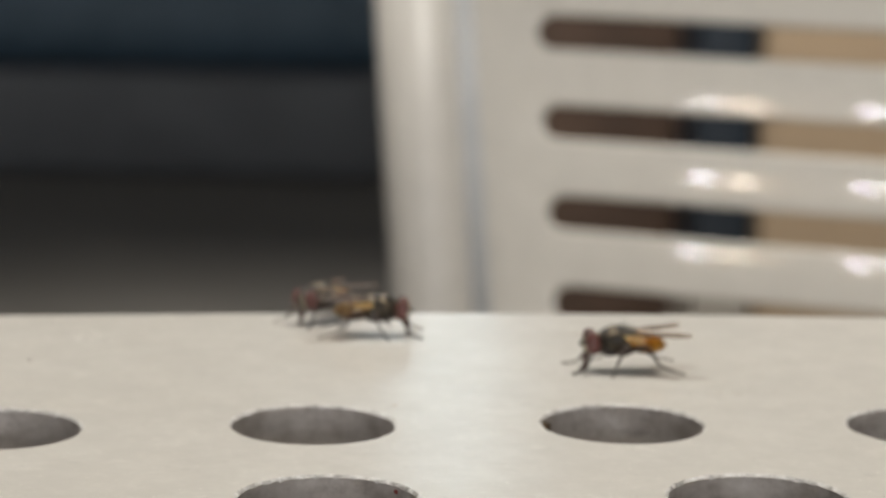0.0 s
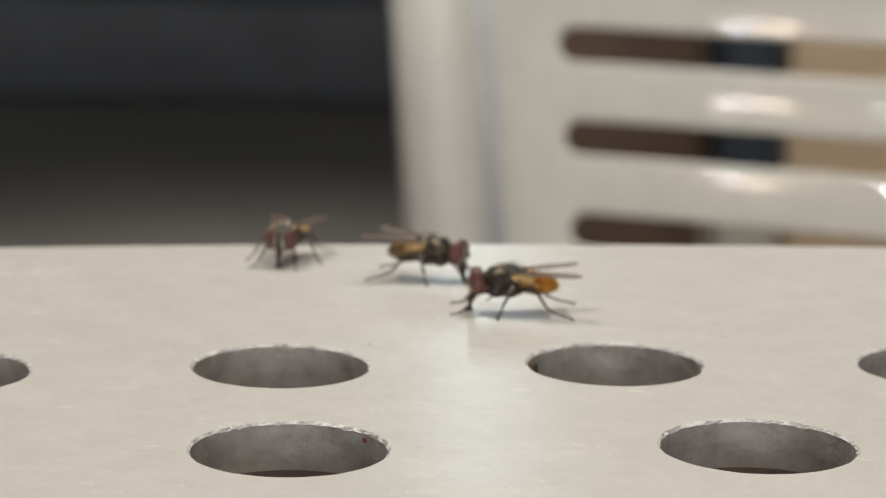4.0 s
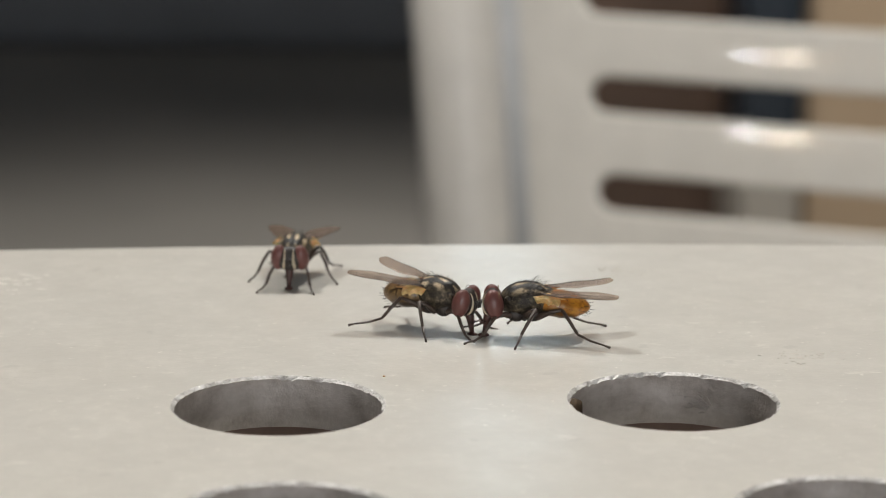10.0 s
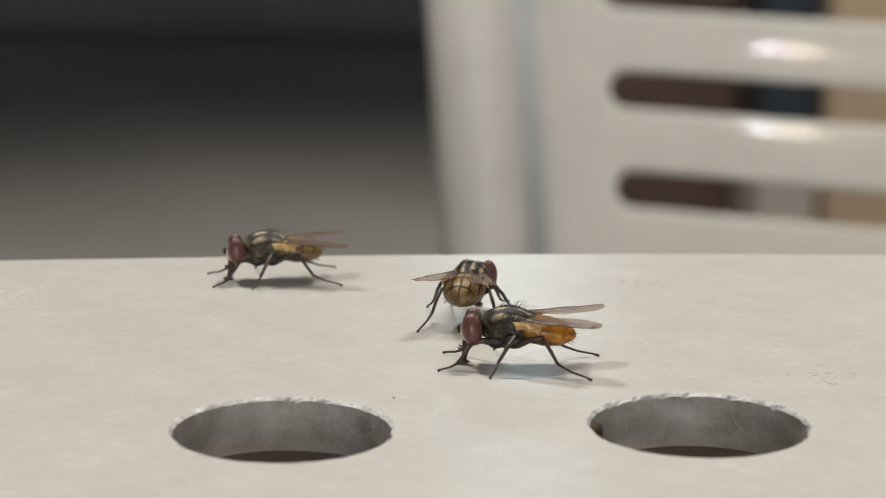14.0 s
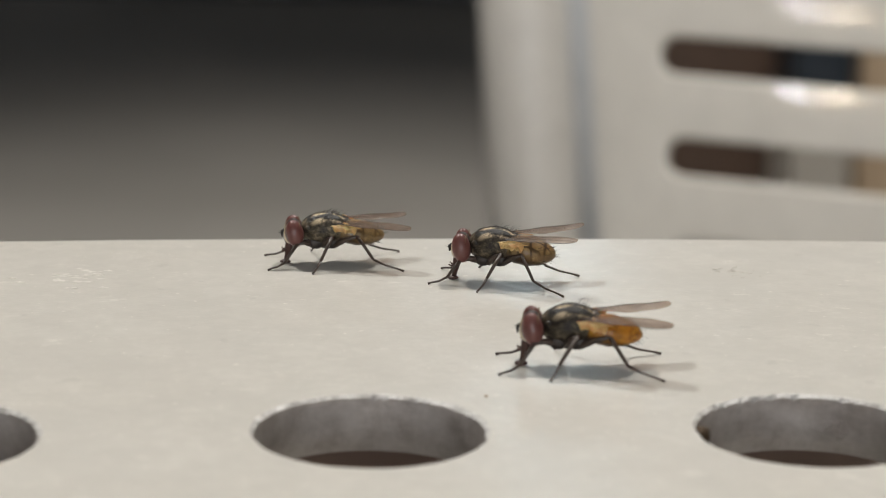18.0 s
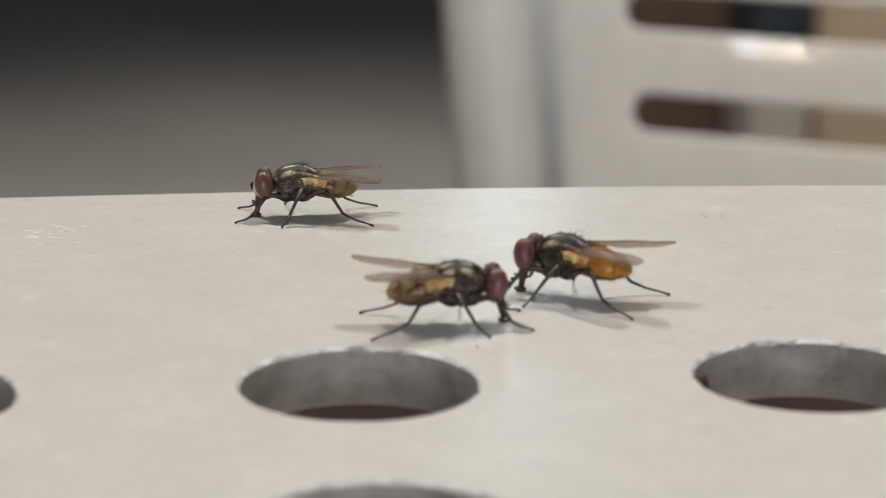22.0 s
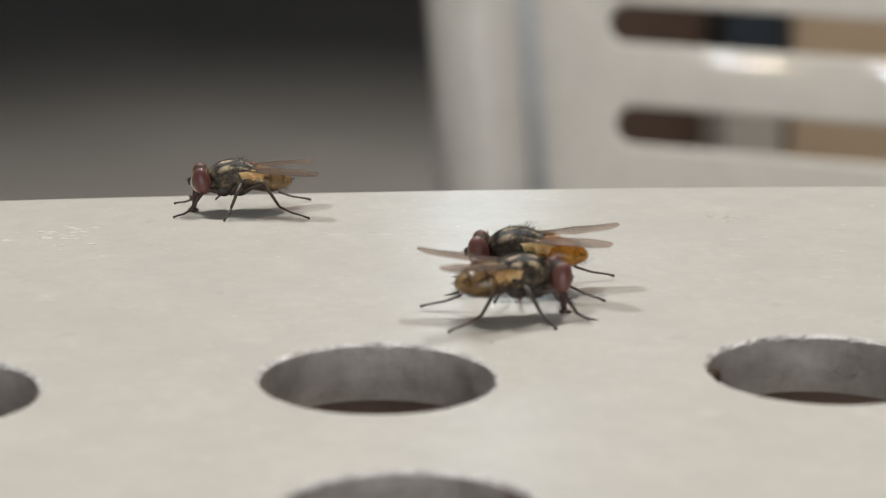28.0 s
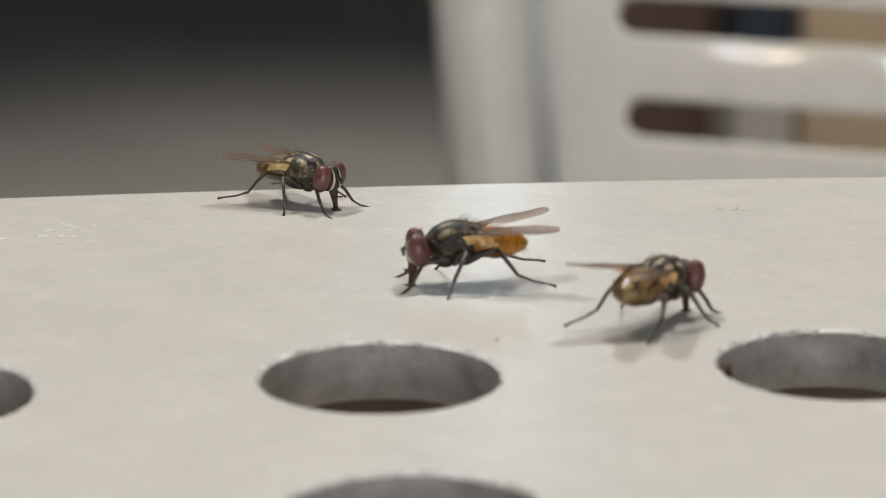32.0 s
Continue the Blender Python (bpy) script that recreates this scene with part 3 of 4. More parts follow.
def fly_materials(kind):
    pal = {
        "dusky": ((0.23, 0.135, 0.052), (0.050, 0.026, 0.012), (0.46, 0.33, 0.16)),
        "amber": ((0.46, 0.20, 0.022), (0.26, 0.095, 0.012), (0.55, 0.27, 0.04)),
        "olive": ((0.24, 0.15, 0.06), (0.09, 0.05, 0.02), (0.40, 0.29, 0.14)),
    }[kind]
    out = {}
    # thorax: dark stripes along a grey-gold back
    n = Nodes("thorax_" + kind)
    y, z = n.axis(1), n.axis(2)
    s = n.math("ABSOLUTE", n.math("SINE", n.math("MULTIPLY", y, math.pi / 0.00056)))
    cross = n.math("ABSOLUTE", n.math("SINE", n.math("ADD", n.math("MULTIPLY", n.axis(0), math.pi / 0.00125), 0.6)))
    s = n.math("MULTIPLY", s, n.math("ADD", n.math("MULTIPLY", cross, 0.5), 0.5))
    wob = n.math("ADD", s, n.math("MULTIPLY", n.math("SUBTRACT", n.noise(2300, 6, 0.8), 0.5), 2.2))
    pale = {"amber": (0.165, 0.130, 0.085), "dusky": (0.225, 0.175, 0.115), "olive": (0.255, 0.205, 0.135)}[kind]
    top = tuple(v * 2.4 for v in pale)
    stripe = n.ramp(wob, [(0.55, (0.009, 0.007, 0.006)), (0.74, tuple(v * 0.30 for v in top)), (0.97, top)])
    dust = 0.07 if kind == "olive" else 0.045
    side = n.ramp(n.noise(1900, 6, 0.75), [(0.46 - dust, (0.013, 0.010, 0.008)), (0.57 - dust, tuple(v * 0.30 for v in pale)), (0.69 - dust, tuple(v * 0.9 for v in pale))])
    up = n.ramp(n.math("MULTIPLY", n.math("SUBTRACT", z, 0.0026), 900.0), [(0.1, (0, 0, 0)), (0.5, (1, 1, 1))])
    n.bump(n.noise(3800, 4, 0.7), 0.6, 0.00010)
    out["thorax"] = n.done(n.mix(up, side, stripe), n.math("ADD", n.math("MULTIPLY", n.noise(1200, 3), 0.5), 0.16), Specular_IOR_Level=0.3)
    # abdomen: rows of pale patches between dark lines, or plain amber
    n = Nodes("abdomen_" + kind)
    x, y, z = n.axis(0), n.axis(1), n.axis(2)
    shift = n.math("MULTIPLY", n.math("SUBTRACT", n.noise(1400, 3), 0.5), 1.3)
    long_line = n.math("ABSOLUTE", n.math("SINE", n.math("ADD", n.math("MULTIPLY", y, math.pi / 0.00056), shift)))
    seg = n.math("ABSOLUTE", n.math("SINE", n.math("ADD", n.math("MULTIPLY", x, math.pi / 0.00082), shift)))
    patch = n.math("MULTIPLY", n.ramp(long_line, [(0.22, (0, 0, 0)), (0.5, (1, 1, 1))]), n.ramp(seg, [(0.12, (0, 0, 0)), (0.42, (1, 1, 1))]))
    mottle = n.noise(1900, 4, 0.6)
    if kind == "amber":
        base = n.ramp(mottle, [(0.3, pal[1]), (0.5, pal[0]), (0.75, pal[2])])
        c = n.mix(n.math("MULTIPLY", n.math("SUBTRACT", 1.0, patch), 0.45), base, (0.20, 0.07, 0.01))
        under = n.ramp(n.math("MULTIPLY", z, 1000.0), [(0.1, (1, 1, 1)), (0.2, (0, 0, 0))])
        back = n.ramp(n.math("MULTIPLY", n.math("ABSOLUTE", y), 1000.0), [(0.08, (1, 1, 1)), (0.3, (0, 0, 0))])
        c = n.mix(n.math("MULTIPLY", back, 0.5), c, (0.05, 0.025, 0.012))
    else:
        gold = n.ramp(mottle, [(0.35, pal[0]), (0.7, pal[2])])
        checker = n.mix(n.math("MULTIPLY", patch, 0.9), pal[1], gold)
        flank = n.ramp(n.noise(1100, 4, 0.6), [(0.3, tuple(v * 0.5 for v in pal[0])), (0.55, tuple(v * 0.85 for v in pal[0])), (0.75, pal[2])])
        flank = n.mix(n.math("MULTIPLY", n.ramp(seg, [(0.08, (1, 1, 1)), (0.25, (0, 0, 0))]), 0.4), flank, pal[1])
        top = n.ramp(n.math("MULTIPLY", n.math("SUBTRACT", z, 0.0019), 1000.0), [(0.05, (0, 0, 0)), (0.55, (1, 1, 1))])
        c = n.mix(top, flank, checker)
    # the colour darkens towards the abdomen's underside and front
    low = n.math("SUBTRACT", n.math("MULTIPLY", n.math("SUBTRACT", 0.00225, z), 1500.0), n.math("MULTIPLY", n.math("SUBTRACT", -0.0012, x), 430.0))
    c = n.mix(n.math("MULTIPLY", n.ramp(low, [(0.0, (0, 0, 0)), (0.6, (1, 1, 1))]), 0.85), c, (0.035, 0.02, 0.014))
    n.bump(n.noise(3500, 3), 0.4, 0.00008)
    out["abdomen"] = n.done(c, 0.30, Subsurface_Weight=0.2 if kind == "amber" else 0.05, Subsurface_Scale=0.0006)
    return out


def simple(name, a, b, scale, rough, **more):
    return plain(name, a, b, scale, rough, 0.0, 0.3, 0.00004, **more)


M_EYE = simple("fly_eye", (0.105, 0.037, 0.032), (0.168, 0.066, 0.057), 1300, 0.34)
M_HEAD = simple("fly_head", (0.012, 0.010, 0.008), (0.04, 0.03, 0.025), 3000, 0.5)
M_FACE = simple("fly_face", (0.34, 0.27, 0.17), (0.68, 0.60, 0.45), 1600, 0.35)
M_RIMHAIR = simple("fly_eye_rim", (0.10, 0.07, 0.04), (0.26, 0.20, 0.12), 1800, 0.4)
M_DOWN = simple("fly_down", (0.05, 0.038, 0.022), (0.15, 0.115, 0.065), 1800, 0.35)
M_LEG = simple("fly_leg", (0.030, 0.021, 0.016), (0.080, 0.055, 0.042), 2000, 0.40)
M_MOUTH = simple("fly_mouth", (0.035, 0.017, 0.014), (0.085, 0.034, 0.026), 3000, 0.45)
M_LOBE = plain("fly_lobe", (0.46, 0.26, 0.085), (0.76, 0.52, 0.24), 1500, 0.36, 0.0, 0.9, 0.00012, Subsurface_Weight=0.25, Subsurface_Scale=0.0004)
M_HAIR = simple("fly_hair", (0.012, 0.010, 0.009), (0.02, 0.016, 0.012), 3000, 0.5)


def wing_material():
    n = Nodes("fly_wing")
    t = n.tree
    trans = n.add("ShaderNodeBsdfTransparent", Color=(0.84, 0.77, 0.72, 1))
    mixer = t.nodes.new("ShaderNodeMixShader")
    n.done(n.ramp(n.noise(900, 3), [(0.3, (0.22, 0.155, 0.115)), (0.7, (0.34, 0.26, 0.205))]), 0.28)
    n.bump(n.noise(1400, 3), 0.4, 0.00008)
    mixer.inputs[0].default_value = 0.27
    n.link(trans.outputs[0], mixer.inputs[1])
    n.link(n.bsdf.outputs[0], mixer.inputs[2])
    n.link(mixer.outputs[0], t.nodes["Material Output"].inputs["Surface"])
    return n.mat


M_WING = wing_material()


def scaled(bm):
    bmesh.ops.scale(bm, vec=(MM, MM, MM), verts=bm.verts)
    return bm


def wing_shape(u):
    """Leading and trailing edge across the wing at u along its length."""
    end = math.sqrt(max(0.0, 1 - ((u - 0.60) / 0.40) ** 2)) if u > 0.60 else 1.0
    lead = 0.08 + 0.30 * min(1.0, u / 0.40) ** 0.8 * end ** 0.4
    trail = -0.18 - 1.05 * min(1.0, u / 0.42) ** 0.8 * end
    return lead, trail


WING_L = 5.1


def wing_point(u, w):
    lead, trail = wing_shape(u)
    if u >= 0.999:
        lead, trail = 0.06, -0.14
    y = lead + (trail - lead) * w
    back = 0.25 * (1 - u) * max(0, w - 0.6)
    return Vector((-u * WING_L - back, y, -0.10 * (y - 0.2) ** 2 - 0.05 * u * u + 0.03 * math.sin(w * 9) + 0.02 * math.sin(u * 14 + w * 5)))


def build_wing(fly, side, splay, dip):
    m = pose(0, 0, 0) @ Matrix.Translation((-0.55, side * 0.80, 2.95)) @ Euler((radians(side * -8), radians(dip), radians(-side * splay))).to_matrix().to_4x4()
    flip = Matrix.Diagonal((1, side, 1, 1))
    nu, nw = 18, 7
    bm = bmesh.new()
    grids = []
    for dz in (0.006, -0.006):
        grids.append([[bm.verts.new(m @ flip @ (wing_point(1 - (1 - i / nu) ** 1.8, j / nw) + Vector((0, 0, dz)))) for j in range(nw + 1)] for i in range(nu + 1)])
    for g in grids:
        for i in range(nu):
            for j in range(nw):
                bm.faces.new((g[i][j], g[i + 1][j], g[i + 1][j + 1], g[i][j + 1]))
    a, b = grids
    rim = [(i, 0) for i in range(nu + 1)] + [(nu, j) for j in range(1, nw + 1)] + [(i, nw) for i in range(nu - 1, -1, -1)] + [(0, j) for j in range(nw - 1, 0, -1)]
    for k in range(len(rim)):
        (i0, j0), (i1, j1) = rim[k], rim[(k + 1) % len(rim)]
        bm.faces.new((a[i0][j0], a[i1][j1], b[i1][j1], b[i0][j0]))
    wing = part("wing", scaled(bm), M_WING, fly, "clear brownish wing")
    for w0, w1, r in ((0.0, 0.0, 0.034), (0.12, 0.10, 0.022), (0.28, 0.28, 0.020), (0.42, 0.5, 0.018), (0.58, 0.78, 0.016)):
        end = 0.97 if w1 < 0.6 else 0.72
        pts = [m @ flip @ wing_point(end * i / 10, w0 + (w1 - w0) * i / 10) for i in range(11)]
        bm = bmesh.new()
        tube(bm, pts, [r * (1 - 0.05 * i) for i in range(11)], 5)
        part("vein", scaled(bm), M_LEG, wing)
    pts = [m @ flip @ wing_point(0.55 + 0.03 * i, 0.28 + 0.2 * i / 4) for i in range(5)]
    bm = bmesh.new()
    tube(bm, pts, [0.016] * 5, 5)
    part("vein", scaled(bm), M_LEG, wing)
    # ochre lobe at the wing's root: a thin folded drop, pointed forward
    bm = bmesh.new()

    def drop(p):
        u = min(1.0, max(0.0, (0.95 - p.x) / 1.9))
        k = 0.30 + 0.90 * math.sin(min(1.0, u * 1.15) * math.pi * 0.62)
        fold = 0.07 * math.sin(u * 13) + 0.06 * math.sin(p.z * 14 + u * 5)
        return Vector((p.x, p.y + side * (fold + 0.10 * u), p.z * k - 0.10 * u + (0.10 * math.sin(u * 17) - 0.05 * math.sin(u * 31) if p.z < 0 else 0)))
    ellipsoid(bm, (-1.10, side * 1.18, 2.72), (0.72, 0.06, 0.30), pose(0, 0, 0, side * 42, 0, -side * 10), 26, 16, drop)
    ellipsoid(bm, (-1.62, side * 1.12, 2.58), (0.42, 0.06, 0.28), pose(0, 0, 0, side * 34, 0, -side * 4), 18, 12, drop)
    tube(bm, [(-0.45, side * 1.0, 2.74), (-0.9, side * 1.12, 2.80), (-1.6, side * 1.30, 2.78), (-2.3, side * 1.52, 2.76)], [0.08, 0.10, 0.07, 0.03], 8)
    part("wing_lobe", scaled(bm), M_LOBE, fly, "ochre lobe at the wing's root")


# hips, knees, ankles and feet for the three pairs of legs (mm, side +1)
LEGS = {
    "front": ((0.85, 0.50, 1.45), (1.75, 1.10, 1.60), (2.65, 1.50, 0.46), (3.75, 1.95, 0.04)),
    "middle": ((0.15, 0.65, 1.35), (-0.45, 1.75, 2.10), (0.30, 2.45, 0.78), (0.85, 3.10, 0.04)),
    "hind": ((-0.60, 0.60, 1.35), (-2.05, 1.50, 2.10), (-3.05, 2.00, 0.72), (-5.05, 2.60, 0.04)),
}


def build_leg(fly, which, side, rng):
    hip, knee, ankle, toe = [Vector((p[0] + rng.uniform(-0.1, 0.1), side * p[1], p[2])) for p in LEGS[which]]
    toe.z = 0.05
    knee.z += rng.uniform(-0.1, 0.1)
    o = hip.copy()
    bm = bmesh.new()
    mid = (hip + knee) / 2 + Vector((0, 0, 0.10))
    tube(bm, [Vector((0, 0, 0)), (hip * 0.7 + knee * 0.3) + Vector((0, 0, 0.06)) - o, mid - o, knee - o], [0.20, 0.20, 0.17, 0.10], 10)
    leg = part("leg", scaled(bm), M_LEG, fly)
    leg.location = o * MM
    bm = bmesh.new()
    tube(bm, [knee - o, (knee * 0.5 + ankle * 0.5) - o + Vector((0, side * 0.05, 0.04)), ankle - o], [0.115, 0.11, 0.09], 8)
    for k in range(8):
        p = knee + (ankle - knee) * (0.1 + 0.11 * k) - o
        d = Vector((rng.uniform(-1, 1), rng.uniform(-1, 1), rng.uniform(-0.6, 0.2))).normalized()
        tube(bm, [p, p + d * 0.17], [0.018, 0.004], 4)
    part("shin", scaled(bm), M_LEG, leg)
    bm = bmesh.new()
    pts = [ankle, ankle * 0.6 + toe * 0.4 + Vector((0, 0, -0.08)), ankle * 0.2 + toe * 0.8 + Vector((0, 0, 0.0)), toe]
    tube(bm, [p - o for p in pts], [0.085, 0.07, 0.06, 0.085], 7)
    part("foot", scaled(bm), M_LEG, leg)
    return leg


def build_fly(kind, label, seed, splay, dip):
    rng = random.Random(seed)
    mats = fly_materials(kind)
    fly = tagged(new("fly"), label, "fly", "flies on the table")
    bm = bmesh.new()
    ellipsoid(bm, (0.0, 0, 2.42), (1.60, 1.16, 1.10), pose(0, 0, 0, 0, 5, 0), 36, 24, lambda p: Vector((p.x, p.y * (1 - 0.07 * p.x), p.z * (1.0 if p.z > 0 else 1.05))))
    thorax = part("thorax", scaled(bm), mats["thorax"], fly, "dark thorax with pale stripes")
    pieces = [("scutellum", (-1.25, 0, 2.82), (0.48, 0.58, 0.34))]
    for k in (1, -1):
        pieces += [("hip", (0.55, k * 0.48, 1.58), (0.60, 0.34, 0.48)), ("hip", (-0.45, k * 0.50, 1.58), (0.66, 0.36, 0.46)), ("shoulder", (0.95, k * 0.62, 2.52), (0.36, 0.24, 0.26))]
    for name, c, r in pieces:
        bm = bmesh.new()
        ellipsoid(bm, c, r, None, 16, 10)
        part(name, scaled(bm), M_HEAD if name == "hip" else mats["thorax"], thorax)
    bm = bmesh.new()
    for k in range(54):
        a, b = rng.uniform(-1.0, 1.0), rng.uniform(-0.95, 0.75)
        x, y = 1.40 * b, 1.0 * a
        z = 2.42 - 0.08 * x + 1.10 * math.sqrt(max(0.02, 1 - (x / 1.6) ** 2 - (y / 1.16) ** 2))
        ln = rng.uniform(0.22, 0.52) * (1.0 if b < -0.2 else 0.45)
        p = Vector((x, y, z - 0.03))
        tube(bm, [p, p + Vector((-0.35 * ln, 0.15 * a * ln, 0.6 * ln)), p + Vector((-0.95 * ln, 0.25 * a * ln, 0.85 * ln))], [0.011, 0.008, 0.002], 4)
    part("bristles", scaled(bm), M_HAIR, thorax)
    # short pale down over the thorax
    bm = bmesh.new()
    for k in range(240):
        a, u = rng.uniform(0, math.tau), rng.uniform(-0.92, 0.92)
        r = math.sqrt(1 - u * u)
        n = Vector((u / 1.6, r * math.cos(a) / 1.16, r * math.sin(a) / 1.10)).normalized()
        p = Vector((1.6 * u, 1.16 * r * math.cos(a) * (1 - 0.11 * u), 2.42 - 0.14 * u + 1.10 * r * math.sin(a)))
        if p.z < 1.7:
            continue
        q = p + (n * 0.5 + Vector((-0.8, 0, 0))).normalized() * rng.uniform(0.10, 0.20)
        tube(bm, [p, q], [0.010, 0.003], 3, False)
    part("down", scaled(bm), M_DOWN, thorax)

    # abdomen
    def taper(p):
        k = 1.0 - 0.10 * (-p.x / 1.7) - 0.10 * max(0, -p.x / 1.7) ** 3
        step = 1.0 + 0.02 * math.cos(p.x * math.tau / 0.80)
        return Vector((p.x, p.y * k * step, p.z * k * step))
    bm = bmesh.new()
    plump = 1.12 if kind == "dusky" else 1.0
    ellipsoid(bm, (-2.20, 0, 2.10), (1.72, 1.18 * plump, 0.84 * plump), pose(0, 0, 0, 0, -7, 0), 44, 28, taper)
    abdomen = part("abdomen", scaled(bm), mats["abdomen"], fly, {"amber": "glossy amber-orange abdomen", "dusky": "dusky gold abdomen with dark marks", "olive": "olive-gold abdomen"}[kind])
    bm = bmesh.new()
    for k in range(90):
        u = rng.uniform(-1.0, 0.2)
        a = rng.uniform(0, math.tau)
        r = math.sqrt(max(0.0, 1 - u * u))
        p = Vector((-2.20 + 1.68 * u, 1.07 * plump * r * math.cos(a), 2.10 + 0.2 * u + 0.77 * plump * r * math.sin(a)))
        if p.z < 1.4:
            continue
        d = Vector((-0.8, 0.5 * r * math.cos(a), 0.5 * r * math.sin(a))).normalized()
        ln = rng.uniform(0.18, 0.42)
        tube(bm, [p, p + d * ln], [0.013, 0.003], 4)
    part("bristles", scaled(bm), M_HAIR, abdomen)
    # head with eyes, face, feelers and mouth
    bm = bmesh.new()
    ellipsoid(bm, (1.98, 0, 2.18), (0.60, 1.08, 0.88), None, 26, 18)
    ellipsoid(bm, (1.45, 0, 2.25), (0.36, 0.45, 0.48), None, 14, 10)
    ellipsoid(bm, (2.25, 0, 1.75), (0.34, 0.42, 0.42), None, 14, 10)
    head = part("head", scaled(bm), M_HEAD, fly)
    for side in (1, -1):
        bm = bmesh.new()
        ellipsoid(bm, (1.92, side * 0.76, 2.24), (0.58, 0.56, 0.92), pose(0, 0, 0, side * 8, 8, side * 20), 28, 20)
        part("eye", scaled(bm), M_EYE, head, "dull red compound eye")
        bm = bmesh.new()
        pts = []
        for k in range(11):
            a = -1.15 + 2.35 * k / 10
            pts.append(Vector((1.98 + 0.55 * math.cos(a), side * (0.29 + 0.10 * max(0, -math.sin(a))), 2.18 + 0.80 * math.sin(a))))
        tube(bm, pts, [0.03, 0.08, 0.11, 0.115, 0.105, 0.085, 0.075, 0.065, 0.06, 0.045, 0.02], 10)
        part("face_band", scaled(bm), M_FACE, head, "pale golden band beside the eye")
        bm = bmesh.new()
        tube(bm, [(2.58, side * 0.12, 2.30), (2.74, side * 0.16, 2.18), (2.72, side * 0.15, 1.88)], [0.07, 0.09, 0.06], 7)
        tube(bm, [(2.74, side * 0.16, 2.1), (2.96, side * 0.28, 2.22)], [0.02, 0.004], 4)
        part("feeler", scaled(bm), M_HEAD, head)
        bm = bmesh.new()
        pts = []
        for k in range(13):
            a = math.tau * k / 12
            pts.append(Vector((1.62 + 0.03 * math.cos(a), side * (0.72 + 0.44 * math.cos(a)), 2.22 + 0.88 * math.sin(a))))
        tube(bm, pts, [0.025] * 13, 6, False)
        part("eye_rim", scaled(bm), M_RIMHAIR, head)
    bm = bmesh.new()
    tube(bm, [(2.10, 0, 1.70), (2.28, 0, 1.15), (2.38, 0, 0.60), (2.45, 0, 0.24)], [0.36, 0.26, 0.17, 0.15], 12)
    mouth = part("proboscis", scaled(bm), M_MOUTH, head, "brown feeding trunk lowered to the table")
    bm = bmesh.new()
    ellipsoid(bm, (2.50, 0, 0.14), (0.36, 0.30, 0.13), None, 14, 8)
    for k in (1, -1):
        tube(bm, [(2.30, k * 0.14, 1.0), (2.62, k * 0.26, 0.95), (2.75, k * 0.3, 1.05)], [0.05, 0.06, 0.04], 6)
    part("mouth_pad", scaled(bm), M_MOUTH, mouth)
    for side in (1, -1):
        build_wing(fly, side, splay, dip)
    legs = []
    for which in LEGS:
        for side in (1, -1):
            legs.append((which, side, build_leg(fly, which, side, rng)))
    return fly, legs


fly_a, legs_a = build_fly("olive", "grey-gold striped fly standing near the table edge", 1, 18, -0.5)
fly_b, legs_b = build_fly("dusky", "dusky fly with gold-marked abdomen feeding on the table", 2, 19, 5.5)
fly_c, legs_c = build_fly("amber", "dark fly with bright amber abdomen feeding on the table", 3, 20, 2.0)


fly_a.scale = (0.985, 0.985, 0.95)
fly_c.scale = (1.045, 1.045, 1.03)


# what moves ----------------------------------------------------------------------
def spread(rows):
    """Rows of time, place in mm, heading and pitch as poses."""
    return [(t, pose(x * MM, y * MM, z * MM, 0, p, h)) for t, x, y, h, p, z in rows]


def gait(legs, rows):
    """The legs swing while their fly walks or turns, and rest where it stands."""
    times = [r[0] for r in rows]
    for which, side, leg in legs:
        base = leg.location.copy()
        lead = {("front", 1): 0, ("middle", -1): 0, ("hind", 1): 0}.get((which, side), math.pi)
        keys, phase = [], lead
        for i in range(len(rows) - 1):
            (t0, x0, y0, h0, _, _), (t1, x1, y1, h1, _, _) = rows[i], rows[i + 1]
            way = math.hypot(x1 - x0, y1 - y0) + abs(h1 - h0) * 0.03
            n = max(1, min(5, int(way / 0.9)))
            for k in range(n):
                amp = min(14.0, 5.0 * way)
                keys.append((t0 + (t1 - t0) * k / n, amp * math.sin(phase)))
                phase += min(math.pi * 0.9, way / n * 1.7)
        keys.append((rows[-1][0], 0.0))
        walk(leg, [(t, Matrix.Translation(base) @ pose(0, 0, 0, abs(a) * 0.15 * side, 0, a * side)) for t, a in keys])


